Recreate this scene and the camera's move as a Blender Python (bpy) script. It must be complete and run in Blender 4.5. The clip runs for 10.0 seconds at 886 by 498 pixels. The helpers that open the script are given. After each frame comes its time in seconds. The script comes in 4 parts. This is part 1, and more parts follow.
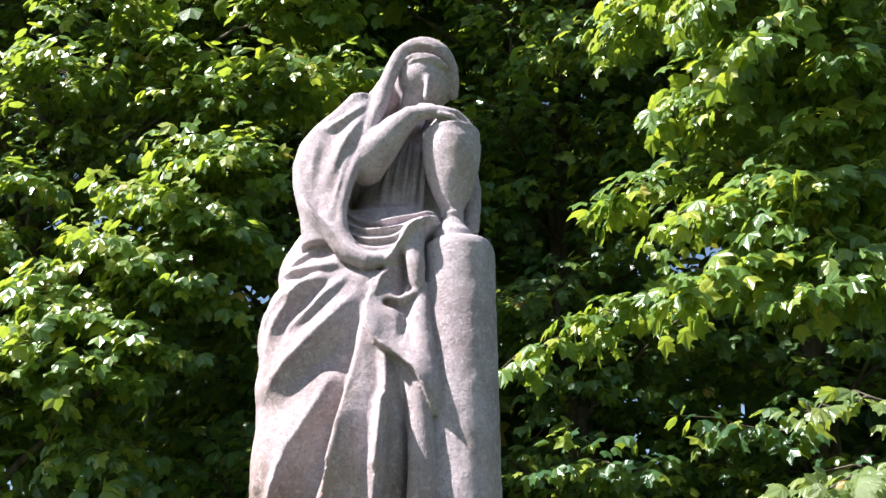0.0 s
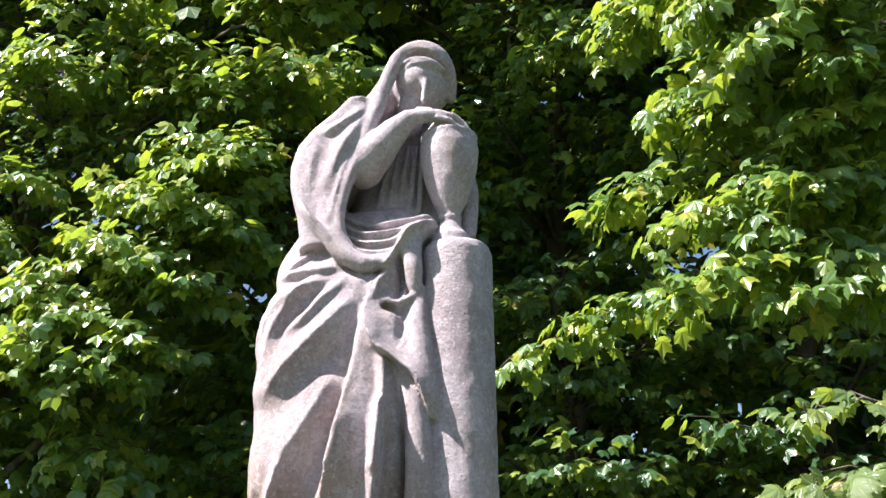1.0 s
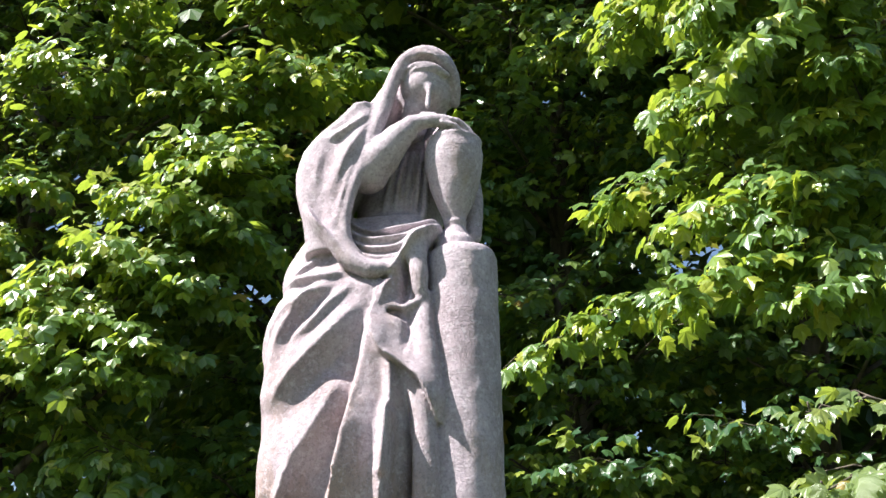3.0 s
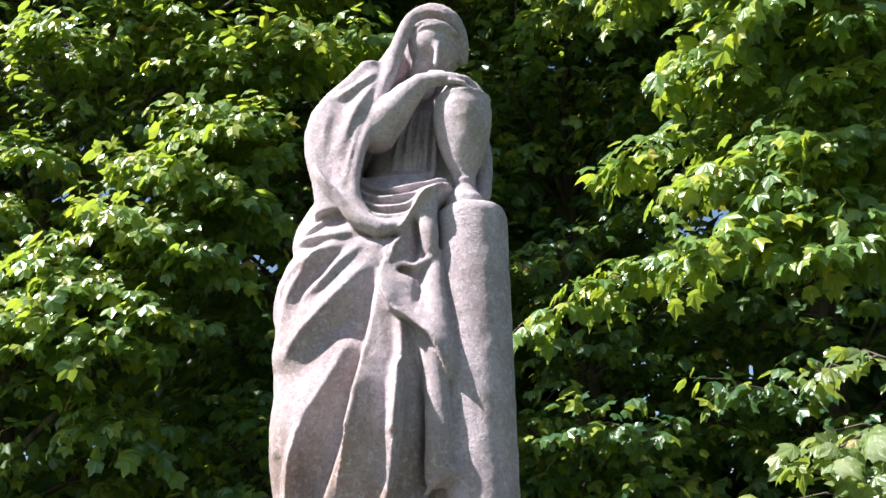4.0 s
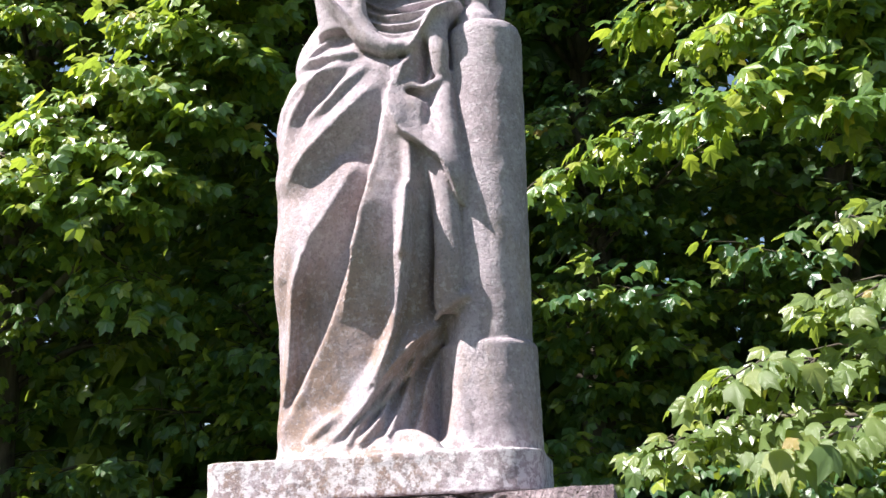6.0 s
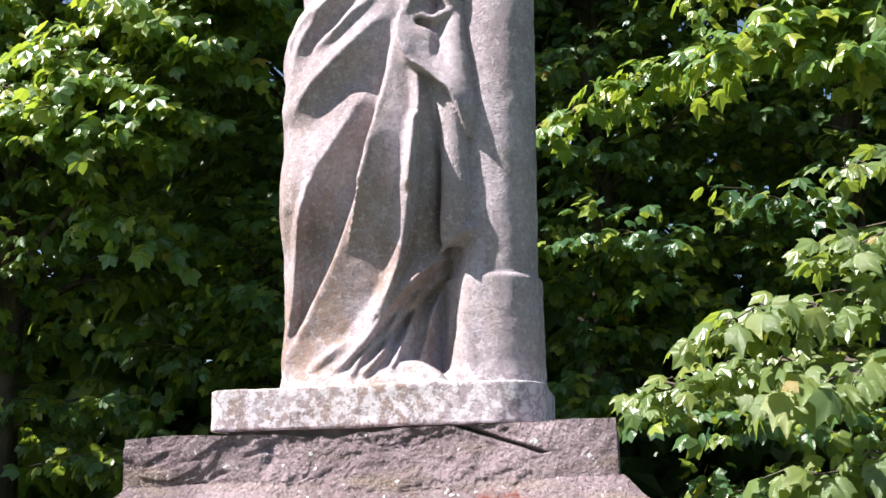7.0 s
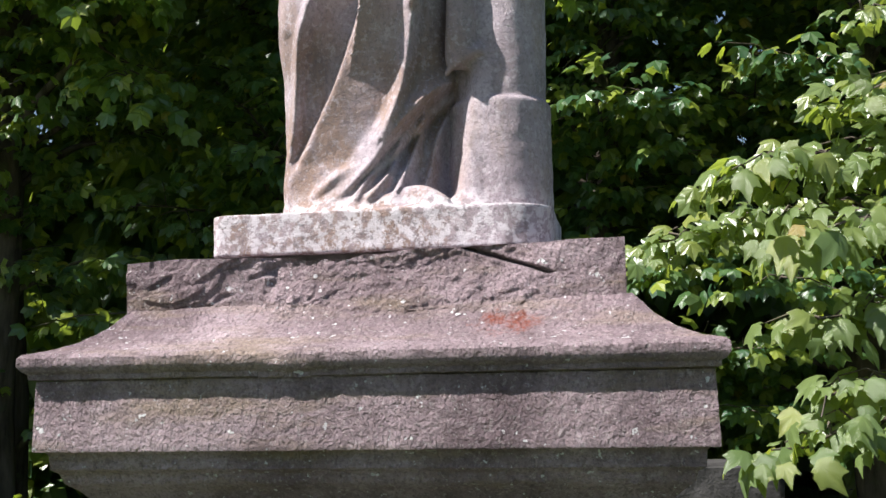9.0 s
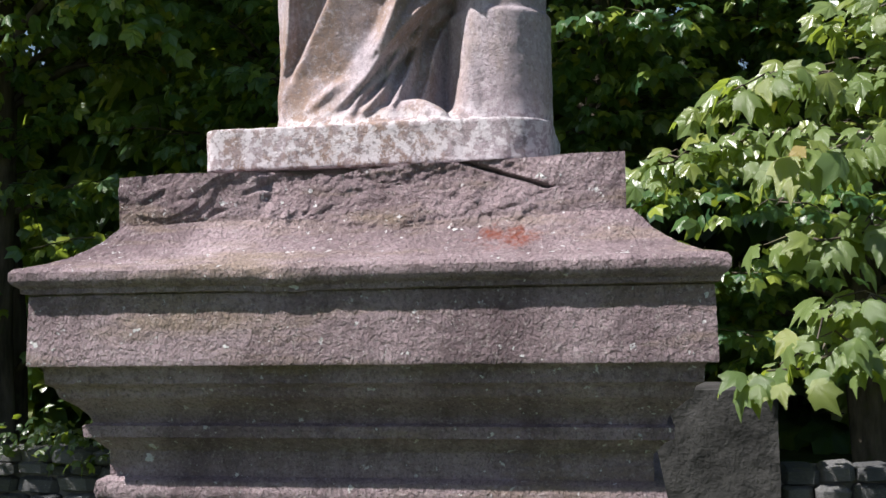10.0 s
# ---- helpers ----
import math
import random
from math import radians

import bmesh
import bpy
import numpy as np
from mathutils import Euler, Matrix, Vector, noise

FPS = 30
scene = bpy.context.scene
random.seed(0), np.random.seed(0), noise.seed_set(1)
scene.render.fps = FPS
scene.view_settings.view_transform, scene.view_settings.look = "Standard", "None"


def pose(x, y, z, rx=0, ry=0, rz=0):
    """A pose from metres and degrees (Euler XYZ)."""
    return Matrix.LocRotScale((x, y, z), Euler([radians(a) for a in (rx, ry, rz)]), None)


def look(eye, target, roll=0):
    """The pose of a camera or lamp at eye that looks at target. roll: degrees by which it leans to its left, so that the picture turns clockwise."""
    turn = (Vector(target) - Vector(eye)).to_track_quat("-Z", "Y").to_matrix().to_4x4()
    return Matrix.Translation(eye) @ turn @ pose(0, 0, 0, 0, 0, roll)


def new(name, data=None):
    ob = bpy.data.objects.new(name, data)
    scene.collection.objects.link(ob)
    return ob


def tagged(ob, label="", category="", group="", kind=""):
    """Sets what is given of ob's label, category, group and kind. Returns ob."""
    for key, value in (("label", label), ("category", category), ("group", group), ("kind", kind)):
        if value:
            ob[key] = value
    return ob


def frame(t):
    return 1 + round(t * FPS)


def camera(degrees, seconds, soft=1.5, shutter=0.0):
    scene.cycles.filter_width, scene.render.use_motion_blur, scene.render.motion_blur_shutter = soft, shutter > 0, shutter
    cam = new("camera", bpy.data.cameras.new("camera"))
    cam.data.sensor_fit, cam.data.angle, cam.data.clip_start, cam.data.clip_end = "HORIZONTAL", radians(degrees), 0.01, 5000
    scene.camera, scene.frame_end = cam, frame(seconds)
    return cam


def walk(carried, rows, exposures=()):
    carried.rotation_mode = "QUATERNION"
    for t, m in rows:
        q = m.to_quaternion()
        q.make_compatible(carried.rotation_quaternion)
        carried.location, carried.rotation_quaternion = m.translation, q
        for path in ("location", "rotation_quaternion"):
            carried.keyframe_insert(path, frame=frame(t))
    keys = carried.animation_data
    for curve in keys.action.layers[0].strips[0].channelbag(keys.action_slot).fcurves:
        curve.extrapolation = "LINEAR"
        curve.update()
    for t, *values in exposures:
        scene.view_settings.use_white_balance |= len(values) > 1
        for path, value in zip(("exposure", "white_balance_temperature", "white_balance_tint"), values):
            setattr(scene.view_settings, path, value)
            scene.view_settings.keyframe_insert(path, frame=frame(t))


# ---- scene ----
cam = camera(46.0, 10.0)
PATH = [
    (0, (0.527, -1.912, 1.712), (0.274, -0.107, 2.536), -2.1),
    (0.5, (0.529, -1.914, 1.716), (0.278, -0.108, 2.538), -2.0),
    (1, (0.53, -1.926, 1.722), (0.281, -0.119, 2.541), -2.1),
    (1.5, (0.531, -1.929, 1.731), (0.283, -0.124, 2.556), -2.1),
    (2, (0.528, -1.946, 1.732), (0.28, -0.14, 2.556), -2.2),
    (3.5, (0.525, -1.942, 1.728), (0.264, -0.127, 2.528), -2.6),
    (4, (0.511, -1.928, 1.708), (0.241, -0.1, 2.473), -2.8),
    (4.5, (0.508, -1.915, 1.672), (0.232, -0.076, 2.408), -2.6),
    (5, (0.491, -1.863, 1.642), (0.201, 0.009, 2.282), -3.0),
    (5.5, (0.484, -1.821, 1.63), (0.184, 0.071, 2.205), -2.7),
    (6.8, (0.482, -1.778, 1.602), (0.154, 0.134, 2.09), -1.7),
    (7, (0.471, -1.781, 1.598), (0.15, 0.141, 2.047), -1.2),
    (7.5, (0.468, -1.766, 1.561), (0.143, 0.172, 1.934), -1.4),
    (8, (0.46, -1.752, 1.549), (0.13, 0.195, 1.868), -1.3),
    (8.5, (0.453, -1.744, 1.53), (0.118, 0.206, 1.819), -1.2),
    (9, (0.45, -1.721, 1.505), (0.115, 0.239, 1.719), -1.3),
    (9.5, (0.442, -1.699, 1.48), (0.11, 0.267, 1.631), -1.1),
    (10, (0.445, -1.693, 1.485), (0.111, 0.277, 1.56), -1.1),
]
walk(cam, [(t, look(eye, target, roll)) for t, eye, target, roll in PATH],
     [(0.0, 1.62), (3.5, 1.60), (5.5, 1.50), (7.5, 1.38), (9.0, 1.08), (10.0, 0.86)])

# ---- light ----
SUN_AZ, SUN_EL = radians(60), radians(53)      # left of the pedestal's front, and height
to_sun = Vector((-math.sin(SUN_AZ) * math.cos(SUN_EL), -math.cos(SUN_AZ) * math.cos(SUN_EL), math.sin(SUN_EL)))
world = bpy.data.worlds.new("sky")
scene.world = world
world.use_nodes = True
wn = world.node_tree.nodes
sky = wn.new("ShaderNodeTexSky")
sky.sky_type, sky.sun_disc = "NISHITA", False
sky.sun_elevation, sky.sun_rotation = SUN_EL, math.atan2(to_sun.x, to_sun.y)
wn["Background"].inputs[1].default_value = 0.058
world.node_tree.links.new(sky.outputs[0], wn["Background"].inputs[0])
sun = new("sun", bpy.data.lights.new("sun", "SUN"))
sun.data.energy, sun.data.angle, sun.data.color = 5.0, radians(0.53), (1.0, 0.96, 0.92)
sun.matrix_world = look(to_sun * 30, (0, 0, 0))


# ---- materials ----
class Nodes:
    """A small helper to wire a Principled material."""

    def __init__(self, name, rough=0.9, spec=0.3):
        self.mat = bpy.data.materials.new(name)
        self.mat.use_nodes = True
        self.tree = self.mat.node_tree
        self.bsdf = self.tree.nodes["Principled BSDF"]
        self.bsdf.inputs["Roughness"].default_value = rough
        self.bsdf.inputs["Specular IOR Level"].default_value = spec
        self.co = self.add("ShaderNodeTexCoord").outputs["Object"]

    def add(self, kind, **values):
        n = self.tree.nodes.new(kind)
        for k, v in values.items():
            n.inputs[k.replace("_", " ")].default_value = v
        return n

    def link(self, a, b):
        self.tree.links.new(a, b)

    def noise(self, scale, detail=6.0, rough=0.6, stretch=None, offset=(0, 0, 0)):
        n = self.add("ShaderNodeTexNoise", Scale=scale, Detail=detail, Roughness=rough)
        m = self.add("ShaderNodeMapping")
        m.inputs["Scale"].default_value = stretch or (1, 1, 1)
        m.inputs["Location"].default_value = offset
        self.link(self.co, m.inputs[0])
        self.link(m.outputs[0], n.inputs[0])
        return n.outputs[0]

    def cells(self, scale, offset=(0, 0, 0)):
        n = self.add("ShaderNodeTexVoronoi", Scale=scale)
        m = self.add("ShaderNodeMapping")
        m.inputs["Location"].default_value = offset
        self.link(self.co, m.inputs[0])
        self.link(m.outputs[0], n.inputs[0])
        return n.outputs["Distance"]

    def ramp(self, value, stops):
        n = self.add("ShaderNodeValToRGB")
        while len(n.color_ramp.elements) < len(stops):
            n.color_ramp.elements.new(0.5)
        for e, (p, c) in zip(n.color_ramp.elements, stops):
            e.position, e.color = p, (*c, 1) if isinstance(c, tuple) else (c, c, c, 1)
        self.link(value, n.inputs[0])
        return n.outputs[0]

    def mix(self, factor, a, b, kind="MIX"):
        n = self.add("ShaderNodeMix")
        n.data_type, n.blend_type = "RGBA", kind
        for v, s in ((factor, n.inputs[0]), (a, n.inputs[6]), (b, n.inputs[7])):
            if isinstance(v, tuple):
                s.default_value = (*v, 1)
            elif isinstance(v, (int, float)):
                s.default_value = v
            else:
                self.link(v, s)
        return n.outputs[2]

    def times(self, a, b):
        n = self.add("ShaderNodeMath")
        n.operation = "MULTIPLY"
        for v, s in ((a, n.inputs[0]), (b, n.inputs[1])):
            if isinstance(v, (int, float)):
                s.default_value = v
            else:
                self.link(v, s)
        return n.outputs[0]

    def bump(self, layers):
        """Layers of (height, strength, distance), coarse first."""
        last = None
        for h, strength, far in layers:
            n = self.add("ShaderNodeBump", Strength=strength, Distance=far)
            self.link(h, n.inputs["Height"])
            if last:
                self.link(last, n.inputs["Normal"])
            last = n.outputs[0]
        self.link(last, self.bsdf.inputs["Normal"])

    def colour(self, c):
        self.link(c, self.bsdf.inputs["Base Color"])
        return self.mat


def stone_statue():
    m = Nodes("weathered_statue_stone", 0.92, 0.2)
    broad = m.ramp(m.noise(5, 5), [(0.3, (0.305, 0.246, 0.268)), (0.5, (0.42, 0.352, 0.386)), (0.72, (0.535, 0.462, 0.512))])
    streak = m.ramp(m.noise(9, 5, 0.65, (1, 1, 0.22)), [(0.5, 0.0), (0.68, 0.55)])
    c = m.mix(streak, broad, (0.231, 0.180, 0.187))
    # rusty brown weathering of the lower skirt
    sep = m.add("ShaderNodeSeparateXYZ")
    m.link(m.co, sep.inputs[0])
    low = m.add("ShaderNodeMapRange", From_Min=2.65, From_Max=2.0, To_Min=0.0, To_Max=1.0)
    m.link(sep.outputs[2], low.inputs[0])
    aside = m.add("ShaderNodeMapRange", From_Min=0.2, From_Max=0.08, To_Min=0.0, To_Max=1.0)
    m.link(sep.outputs[0], aside.inputs[0])
    patch = m.ramp(m.noise(11, 6, 0.65, (1, 1, 0.5), (3, 1, 0)), [(0.38, 0.0), (0.56, 0.85)])
    c = m.mix(m.times(m.times(low.outputs[0], aside.outputs[0]), patch), c, (0.29, 0.195, 0.15))
    c = m.mix(m.ramp(m.noise(130, 3, 0.7), [(0.5, 0.0), (0.62, 0.45)]), c, (0.184, 0.158, 0.176))
    c = m.mix(m.ramp(m.noise(75, 4, 0.75, None, (5, 5, 5)), [(0.53, 0.0), (0.62, 0.4)]), c, (0.64, 0.58, 0.625))
    c = m.mix(m.ramp(m.noise(20, 5, 0.75, (1, 1, 0.5), (9, 2, 5)), [(0.56, 0.0), (0.7, 0.5)]), c, (0.156, 0.135, 0.151))
    # pale lichen crust on the plinth, ochre on the drapery
    foot = m.add("ShaderNodeMapRange", From_Min=1.86, From_Max=1.80, To_Min=0.0, To_Max=1.0)
    m.link(sep.outputs[2], foot.inputs[0])
    c = m.mix(m.times(foot.outputs[0], m.ramp(m.noise(48, 5, 0.7, None, (1, 7, 2)), [(0.46, 0.0), (0.54, 0.85)])), c, (0.66, 0.61, 0.645))
    c = m.mix(m.times(foot.outputs[0], m.ramp(m.noise(60, 4, 0.7, None, (6, 3, 2)), [(0.56, 0.0), (0.62, 0.7)])), c, (0.20, 0.17, 0.18))
    c = m.mix(m.ramp(m.noise(7, 6, 0.7, (1, 1, 0.4), (2, 9, 4)), [(0.56, 0.0), (0.72, 0.45)]), c, (0.36, 0.26, 0.18))
    pits = m.ramp(m.cells(85), [(0.08, 0.0), (0.25, 1.0)])
    m.bump([(m.noise(18, 6), 0.35, 0.01), (m.noise(140, 5, 0.75), 0.9, 0.004), (pits, 0.25, 0.003)])
    return m.colour(c)


def stone_pedestal():
    m = Nodes("weathered_pedestal_stone", 0.95, 0.15)
    c = m.ramp(m.noise(3.2, 6, 0.66), [(0.3, (0.165, 0.12, 0.129)), (0.48, (0.33, 0.252, 0.273)), (0.7, (0.52, 0.413, 0.444))])
    c = m.mix(m.ramp(m.noise(6, 6, 0.7, (1, 1, 0.45), (2, 0, 0)), [(0.5, 0.0), (0.62, 0.6)]), c, (0.14, 0.10, 0.112))
    c = m.mix(m.ramp(m.noise(4, 5, 0.65, (0.5, 1, 3), (7, 0, 3)), [(0.52, 0.0), (0.66, 0.6)]), c, (0.28, 0.215, 0.135))
    c = m.mix(m.ramp(m.noise(28, 6, 0.75, None, (1, 3, 8)), [(0.55, 0.0), (0.65, 0.5)]), c, (0.14, 0.10, 0.105))
    c = m.mix(m.ramp(m.noise(150, 3, 0.7), [(0.5, 0.0), (0.6, 0.4)]), c, (0.11, 0.09, 0.094))
    c = m.mix(m.ramp(m.noise(110, 4, 0.75, None, (8, 1, 2)), [(0.55, 0.0), (0.64, 0.35)]), c, (0.58, 0.52, 0.51))
    # scattered crusts of white lichen
    c = m.mix(m.ramp(m.noise(30, 3, 0.6, None, (4, 4, 4)), [(0.69, 0.0), (0.71, 0.95)]), c, (0.72, 0.71, 0.72))
    c = m.mix(m.ramp(m.noise(62, 3, 0.6, None, (9, 4, 1)), [(0.67, 0.0), (0.70, 0.9)]), c, (0.66, 0.64, 0.66))
    # one rusty stain on the sloping cap
    spot = m.add("ShaderNodeVectorMath")
    spot.operation = "DISTANCE"
    wob = m.add("ShaderNodeMapping")
    wob.inputs["Scale"].default_value = (1, 0.6, 2)
    m.link(m.co, wob.inputs[0])
    m.link(wob.outputs[0], spot.inputs[0])
    spot.inputs[1].default_value = (0.25, 0.1 * 0.6, 1.572 * 2)
    edge = m.add("ShaderNodeMath")
    edge.operation = "ADD"
    m.link(spot.outputs["Value"], edge.inputs[0])
    m.link(m.times(m.noise(38, 6, 0.75), 0.26), edge.inputs[1])
    c = m.mix(m.ramp(edge.outputs[0], [(0.13, 0.9), (0.185, 0.0)]), c, (0.236, 0.066, 0.039))
    pits = m.ramp(m.cells(60), [(0.1, 0.0), (0.3, 1.0)])
    m.bump([(m.noise(14, 6), 0.6, 0.018), (m.noise(52, 5, 0.7), 1.0, 0.02), (m.noise(110, 4, 0.7, None, (2, 2, 2)), 0.7, 0.008), (pits, 0.35, 0.005)])
    return m.colour(c)


def stone_rubble():
    m = Nodes("grey_rubble_stone", 0.9, 0.2)
    info = m.add("ShaderNodeObjectInfo")
    base = m.ramp(info.outputs["Random"], [(0.0, (0.06, 0.062, 0.07)), (0.5, (0.10, 0.10, 0.107)), (1.0, (0.17, 0.168, 0.178))])
    c = m.mix(m.ramp(m.noise(12, 6), [(0.4, 0.0), (0.65, 0.7)]), base, (0.09, 0.09, 0.085))
    c = m.mix(m.ramp(m.noise(30, 4, 0.6, None, (3, 3, 3)), [(0.6, 0.0), (0.68, 0.6)]), c, (0.5, 0.5, 0.48))
    m.bump([(m.noise(9, 6), 0.6, 0.02), (m.noise(60, 5), 0.6, 0.005)])
    return m.colour(c)


def mortar():
    m = Nodes("old_mortar", 0.95, 0.1)
    c = m.ramp(m.noise(14, 6), [(0.35, (0.10, 0.095, 0.09)), (0.7, (0.24, 0.225, 0.21))])
    m.bump([(m.noise(40, 6), 0.7, 0.01)])
    return m.colour(c)


def bark():
    m = Nodes("grey_brown_bark", 0.9, 0.2)
    c = m.ramp(m.noise(10, 6, 0.65, (1, 1, 0.2)), [(0.35, (0.045, 0.036, 0.028)), (0.7, (0.17, 0.14, 0.115))])
    c = m.mix(m.ramp(m.noise(6, 4, 0.6, None, (3, 3, 3)), [(0.55, 0.0), (0.7, 0.6)]), c, (0.10, 0.12, 0.06))
    m.bump([(m.noise(26, 6, 0.7, (1, 1, 0.25)), 0.8, 0.012)])
    return m.colour(c)


def foliage(name, deep, mid, young, per_object=False, young_from=0.8):
    m = Nodes(name, 0.32, 0.8)
    src = m.add("ShaderNodeObjectInfo").outputs["Random"] if per_object else m.add("ShaderNodeNewGeometry").outputs["Random Per Island"]
    c = m.ramp(src, [(0.0, deep), (0.45, mid), (young_from, mid), (0.99, young), (1.0, (0.34, 0.20, 0.05))])
    c = m.mix(m.ramp(m.noise(35, 4), [(0.4, 0.0), (0.7, 0.35)]), c, deep)
    m.colour(c)
    through_leaf = m.add("ShaderNodeBsdfTranslucent")
    m.link(m.mix(0.6, c, (0.42, 0.52, 0.03)), through_leaf.inputs[0])
    both = m.add("ShaderNodeMixShader")
    both.inputs[0].default_value = 0.48
    m.link(m.bsdf.outputs[0], both.inputs[1])
    m.link(through_leaf.outputs[0], both.inputs[2])
    m.link(both.outputs[0], m.tree.nodes["Material Output"].inputs[0])
    m.bump([(m.noise(55, 3), 0.35, 0.006)])
    return m.mat


def turf():
    m = Nodes("rough_grass", 0.9, 0.2)
    c = m.ramp(m.noise(3, 8, 0.7), [(0.3, (0.03, 0.05, 0.015)), (0.55, (0.06, 0.09, 0.025)), (0.75, (0.11, 0.10, 0.05))])
    m.bump([(m.noise(30, 6), 0.8, 0.05)])
    return m.colour(c)


# pier stone: shade from overhanging leaves is put into this near-black colour
def stone_shaded():
    m = Nodes("shade_darkened_stone", 0.95, 0.1)
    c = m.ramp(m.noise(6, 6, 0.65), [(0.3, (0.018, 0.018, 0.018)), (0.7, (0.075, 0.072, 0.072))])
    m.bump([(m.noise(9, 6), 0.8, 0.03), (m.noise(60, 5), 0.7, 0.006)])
    return m.colour(c)


SHADED_STONE = stone_shaded()
STATUE, PEDESTAL, RUBBLE, MORTAR, BARK, TURF = stone_statue(), stone_pedestal(), stone_rubble(), mortar(), bark(), turf()
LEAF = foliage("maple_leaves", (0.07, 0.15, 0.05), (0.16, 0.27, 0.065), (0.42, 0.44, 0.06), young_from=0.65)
# the same maple leaf with shade mixed into its greens, for the background trees
LEAF_SHADED = foliage("shade_toned_maple_leaves", (0.03, 0.095, 0.05), (0.09, 0.175, 0.062), (0.34, 0.40, 0.055), young_from=0.65)
# ivy green lowered in the colour itself, for shade not cast on the wall
LEAF_IVY_SHADED = foliage("shade_darkened_ivy_leaves", (0.02, 0.05, 0.02), (0.04, 0.085, 0.03), (0.09, 0.14, 0.04))
PALE = ((0.12, 0.185, 0.07), (0.185, 0.25, 0.09), (0.28, 0.31, 0.075))
LEAF_PIECE = foliage("pale_maple_leaf", *PALE, True)
LEAF_PALE = foliage("pale_maple_leaves", *PALE)


# ---- builders ----
def mesh_of(name, verts, faces, material, smooth=True):
    """A mesh from arrays; faces all have the same number of corners."""
    me = bpy.data.meshes.new(name)
    verts, faces = np.asarray(verts, np.float32), np.asarray(faces, np.int32)
    n = faces.shape[1]
    me.vertices.add(len(verts))
    me.vertices.foreach_set("co", verts.ravel())
    me.loops.add(faces.size)
    me.loops.foreach_set("vertex_index", faces.ravel())
    me.polygons.add(len(faces))
    me.polygons.foreach_set("loop_start", np.arange(0, faces.size, n, dtype=np.int32))
    me.polygons.foreach_set("use_smooth", np.full(len(faces), smooth))
    me.update(calc_edges=True)
    me.materials.append(material)
    return me


def under(ob, parent):
    ob.parent = parent
    ob.matrix_parent_inverse = parent.matrix_world.inverted()
    return ob


class Clay:
    """A block of carving stone: a field of distances to which folds are added and from which hollows are cut."""

    def __init__(self, low, high, step):
        self.low, self.step = np.array(low, np.float32), step
        self.size = np.ceil((np.array(high) - self.low) / step).astype(int) + 1
        self.d = np.full(self.size, 0.2, np.float32)

    def box(self, low, high):
        a = np.clip(np.floor((np.array(low) - self.low) / self.step).astype(int), 0, self.size - 1)
        b = np.clip(np.ceil((np.array(high) - self.low) / self.step).astype(int) + 1, 1, self.size)
        cut = tuple(slice(i, j) for i, j in zip(a, b))
        axes = [self.low[n] + self.step * np.arange(a[n], b[n], dtype=np.float32) for n in range(3)]
        return cut, np.meshgrid(*axes, indexing="ij", sparse=True)

    def join(self, cut, d, k):
        old = self.d[cut]
        h = np.clip(0.5 + 0.5 * (old - d) / k, 0, 1)
        self.d[cut] = old + (d - old) * h - k * h * (1 - h)

    def take(self, cut, d, k):
        old = self.d[cut]
        h = np.clip(0.5 - 0.5 * (old + d) / k, 0, 1)
        self.d[cut] = old + (-d - old) * h + k * h * (1 - h)

    def chain(self, knots, k):
        p = np.array(knots, np.float32)
        if len(p) > 2:      # a smooth run through the knots
            t, fine = np.arange(len(p)), np.linspace(0, len(p) - 1, 3 * (len(p) - 1) + 1)
            q = np.stack([np.interp(fine, t, p[:, n]) for n in range(4)], 1)
            q[1:-1] = (q[:-2] + 2 * q[1:-1] + q[2:]) / 4
            p = q
        pad = p[:, 3].max() + k + 0.02
        cut, (x, y, z) = self.box(p[:, :3].min(0) - pad, p[:, :3].max(0) + pad)
        best = None
        for a, b in zip(p[:-1], p[1:]):
            ab = b[:3] - a[:3]
            t = ((x - a[0]) * ab[0] + (y - a[1]) * ab[1] + (z - a[2]) * ab[2]) / max(float(ab @ ab), 1e-9)
            t = np.clip(t, 0, 1)
            d = np.sqrt((x - a[0] - t * ab[0]) ** 2 + (y - a[1] - t * ab[1]) ** 2 + (z - a[2] - t * ab[2]) ** 2) - (a[3] + t * (b[3] - a[3]))
            best = d if best is None else np.minimum(best, d)
        return cut, best

    def fold(self, knots, k):
        self.join(*self.chain(knots, k), k)

    def groove(self, knots, k):
        self.take(*self.chain(knots, k), k)

    def crease(self, knots, width):
        """A sharp ridge with hollow flanks (or a furrow, where the height is negative) along a line on the front: x, z, height."""
        p = np.array(knots, np.float32)
        t, fine = np.arange(len(p)), np.linspace(0, len(p) - 1, 4 * (len(p) - 1) + 1)
        q = np.stack([np.interp(fine, t, p[:, n]) for n in range(3)], 1)
        for _ in range(2):
            q[1:-1] = (q[:-2] + 2 * q[1:-1] + q[2:]) / 4
        q[0, 2] *= 0.3
        q[-1, 2] *= 0.3
        pad = 4 * width
        cut, (x, y, z) = self.box((q[:, 0].min() - pad, self.low[1], q[:, 1].min() - pad), (q[:, 0].max() + pad, 0.5, q[:, 1].max() + pad))
        best = high = None
        for a, b in zip(q[:-1], q[1:]):
            ab = b[:2] - a[:2]
            t = np.clip(((x - a[0]) * ab[0] + (z - a[1]) * ab[1]) / max(float(ab @ ab), 1e-9), 0, 1)
            d = np.hypot(x - a[0] - t * ab[0], z - a[1] - t * ab[1])
            h = a[2] + t * (b[2] - a[2])
            if best is None:
                best, high = d, h
            else:
                high = np.where(d < best, h, high)
                best = np.minimum(best, d)
        near = np.sqrt(best ** 2 + 0.003 ** 2) - 0.003
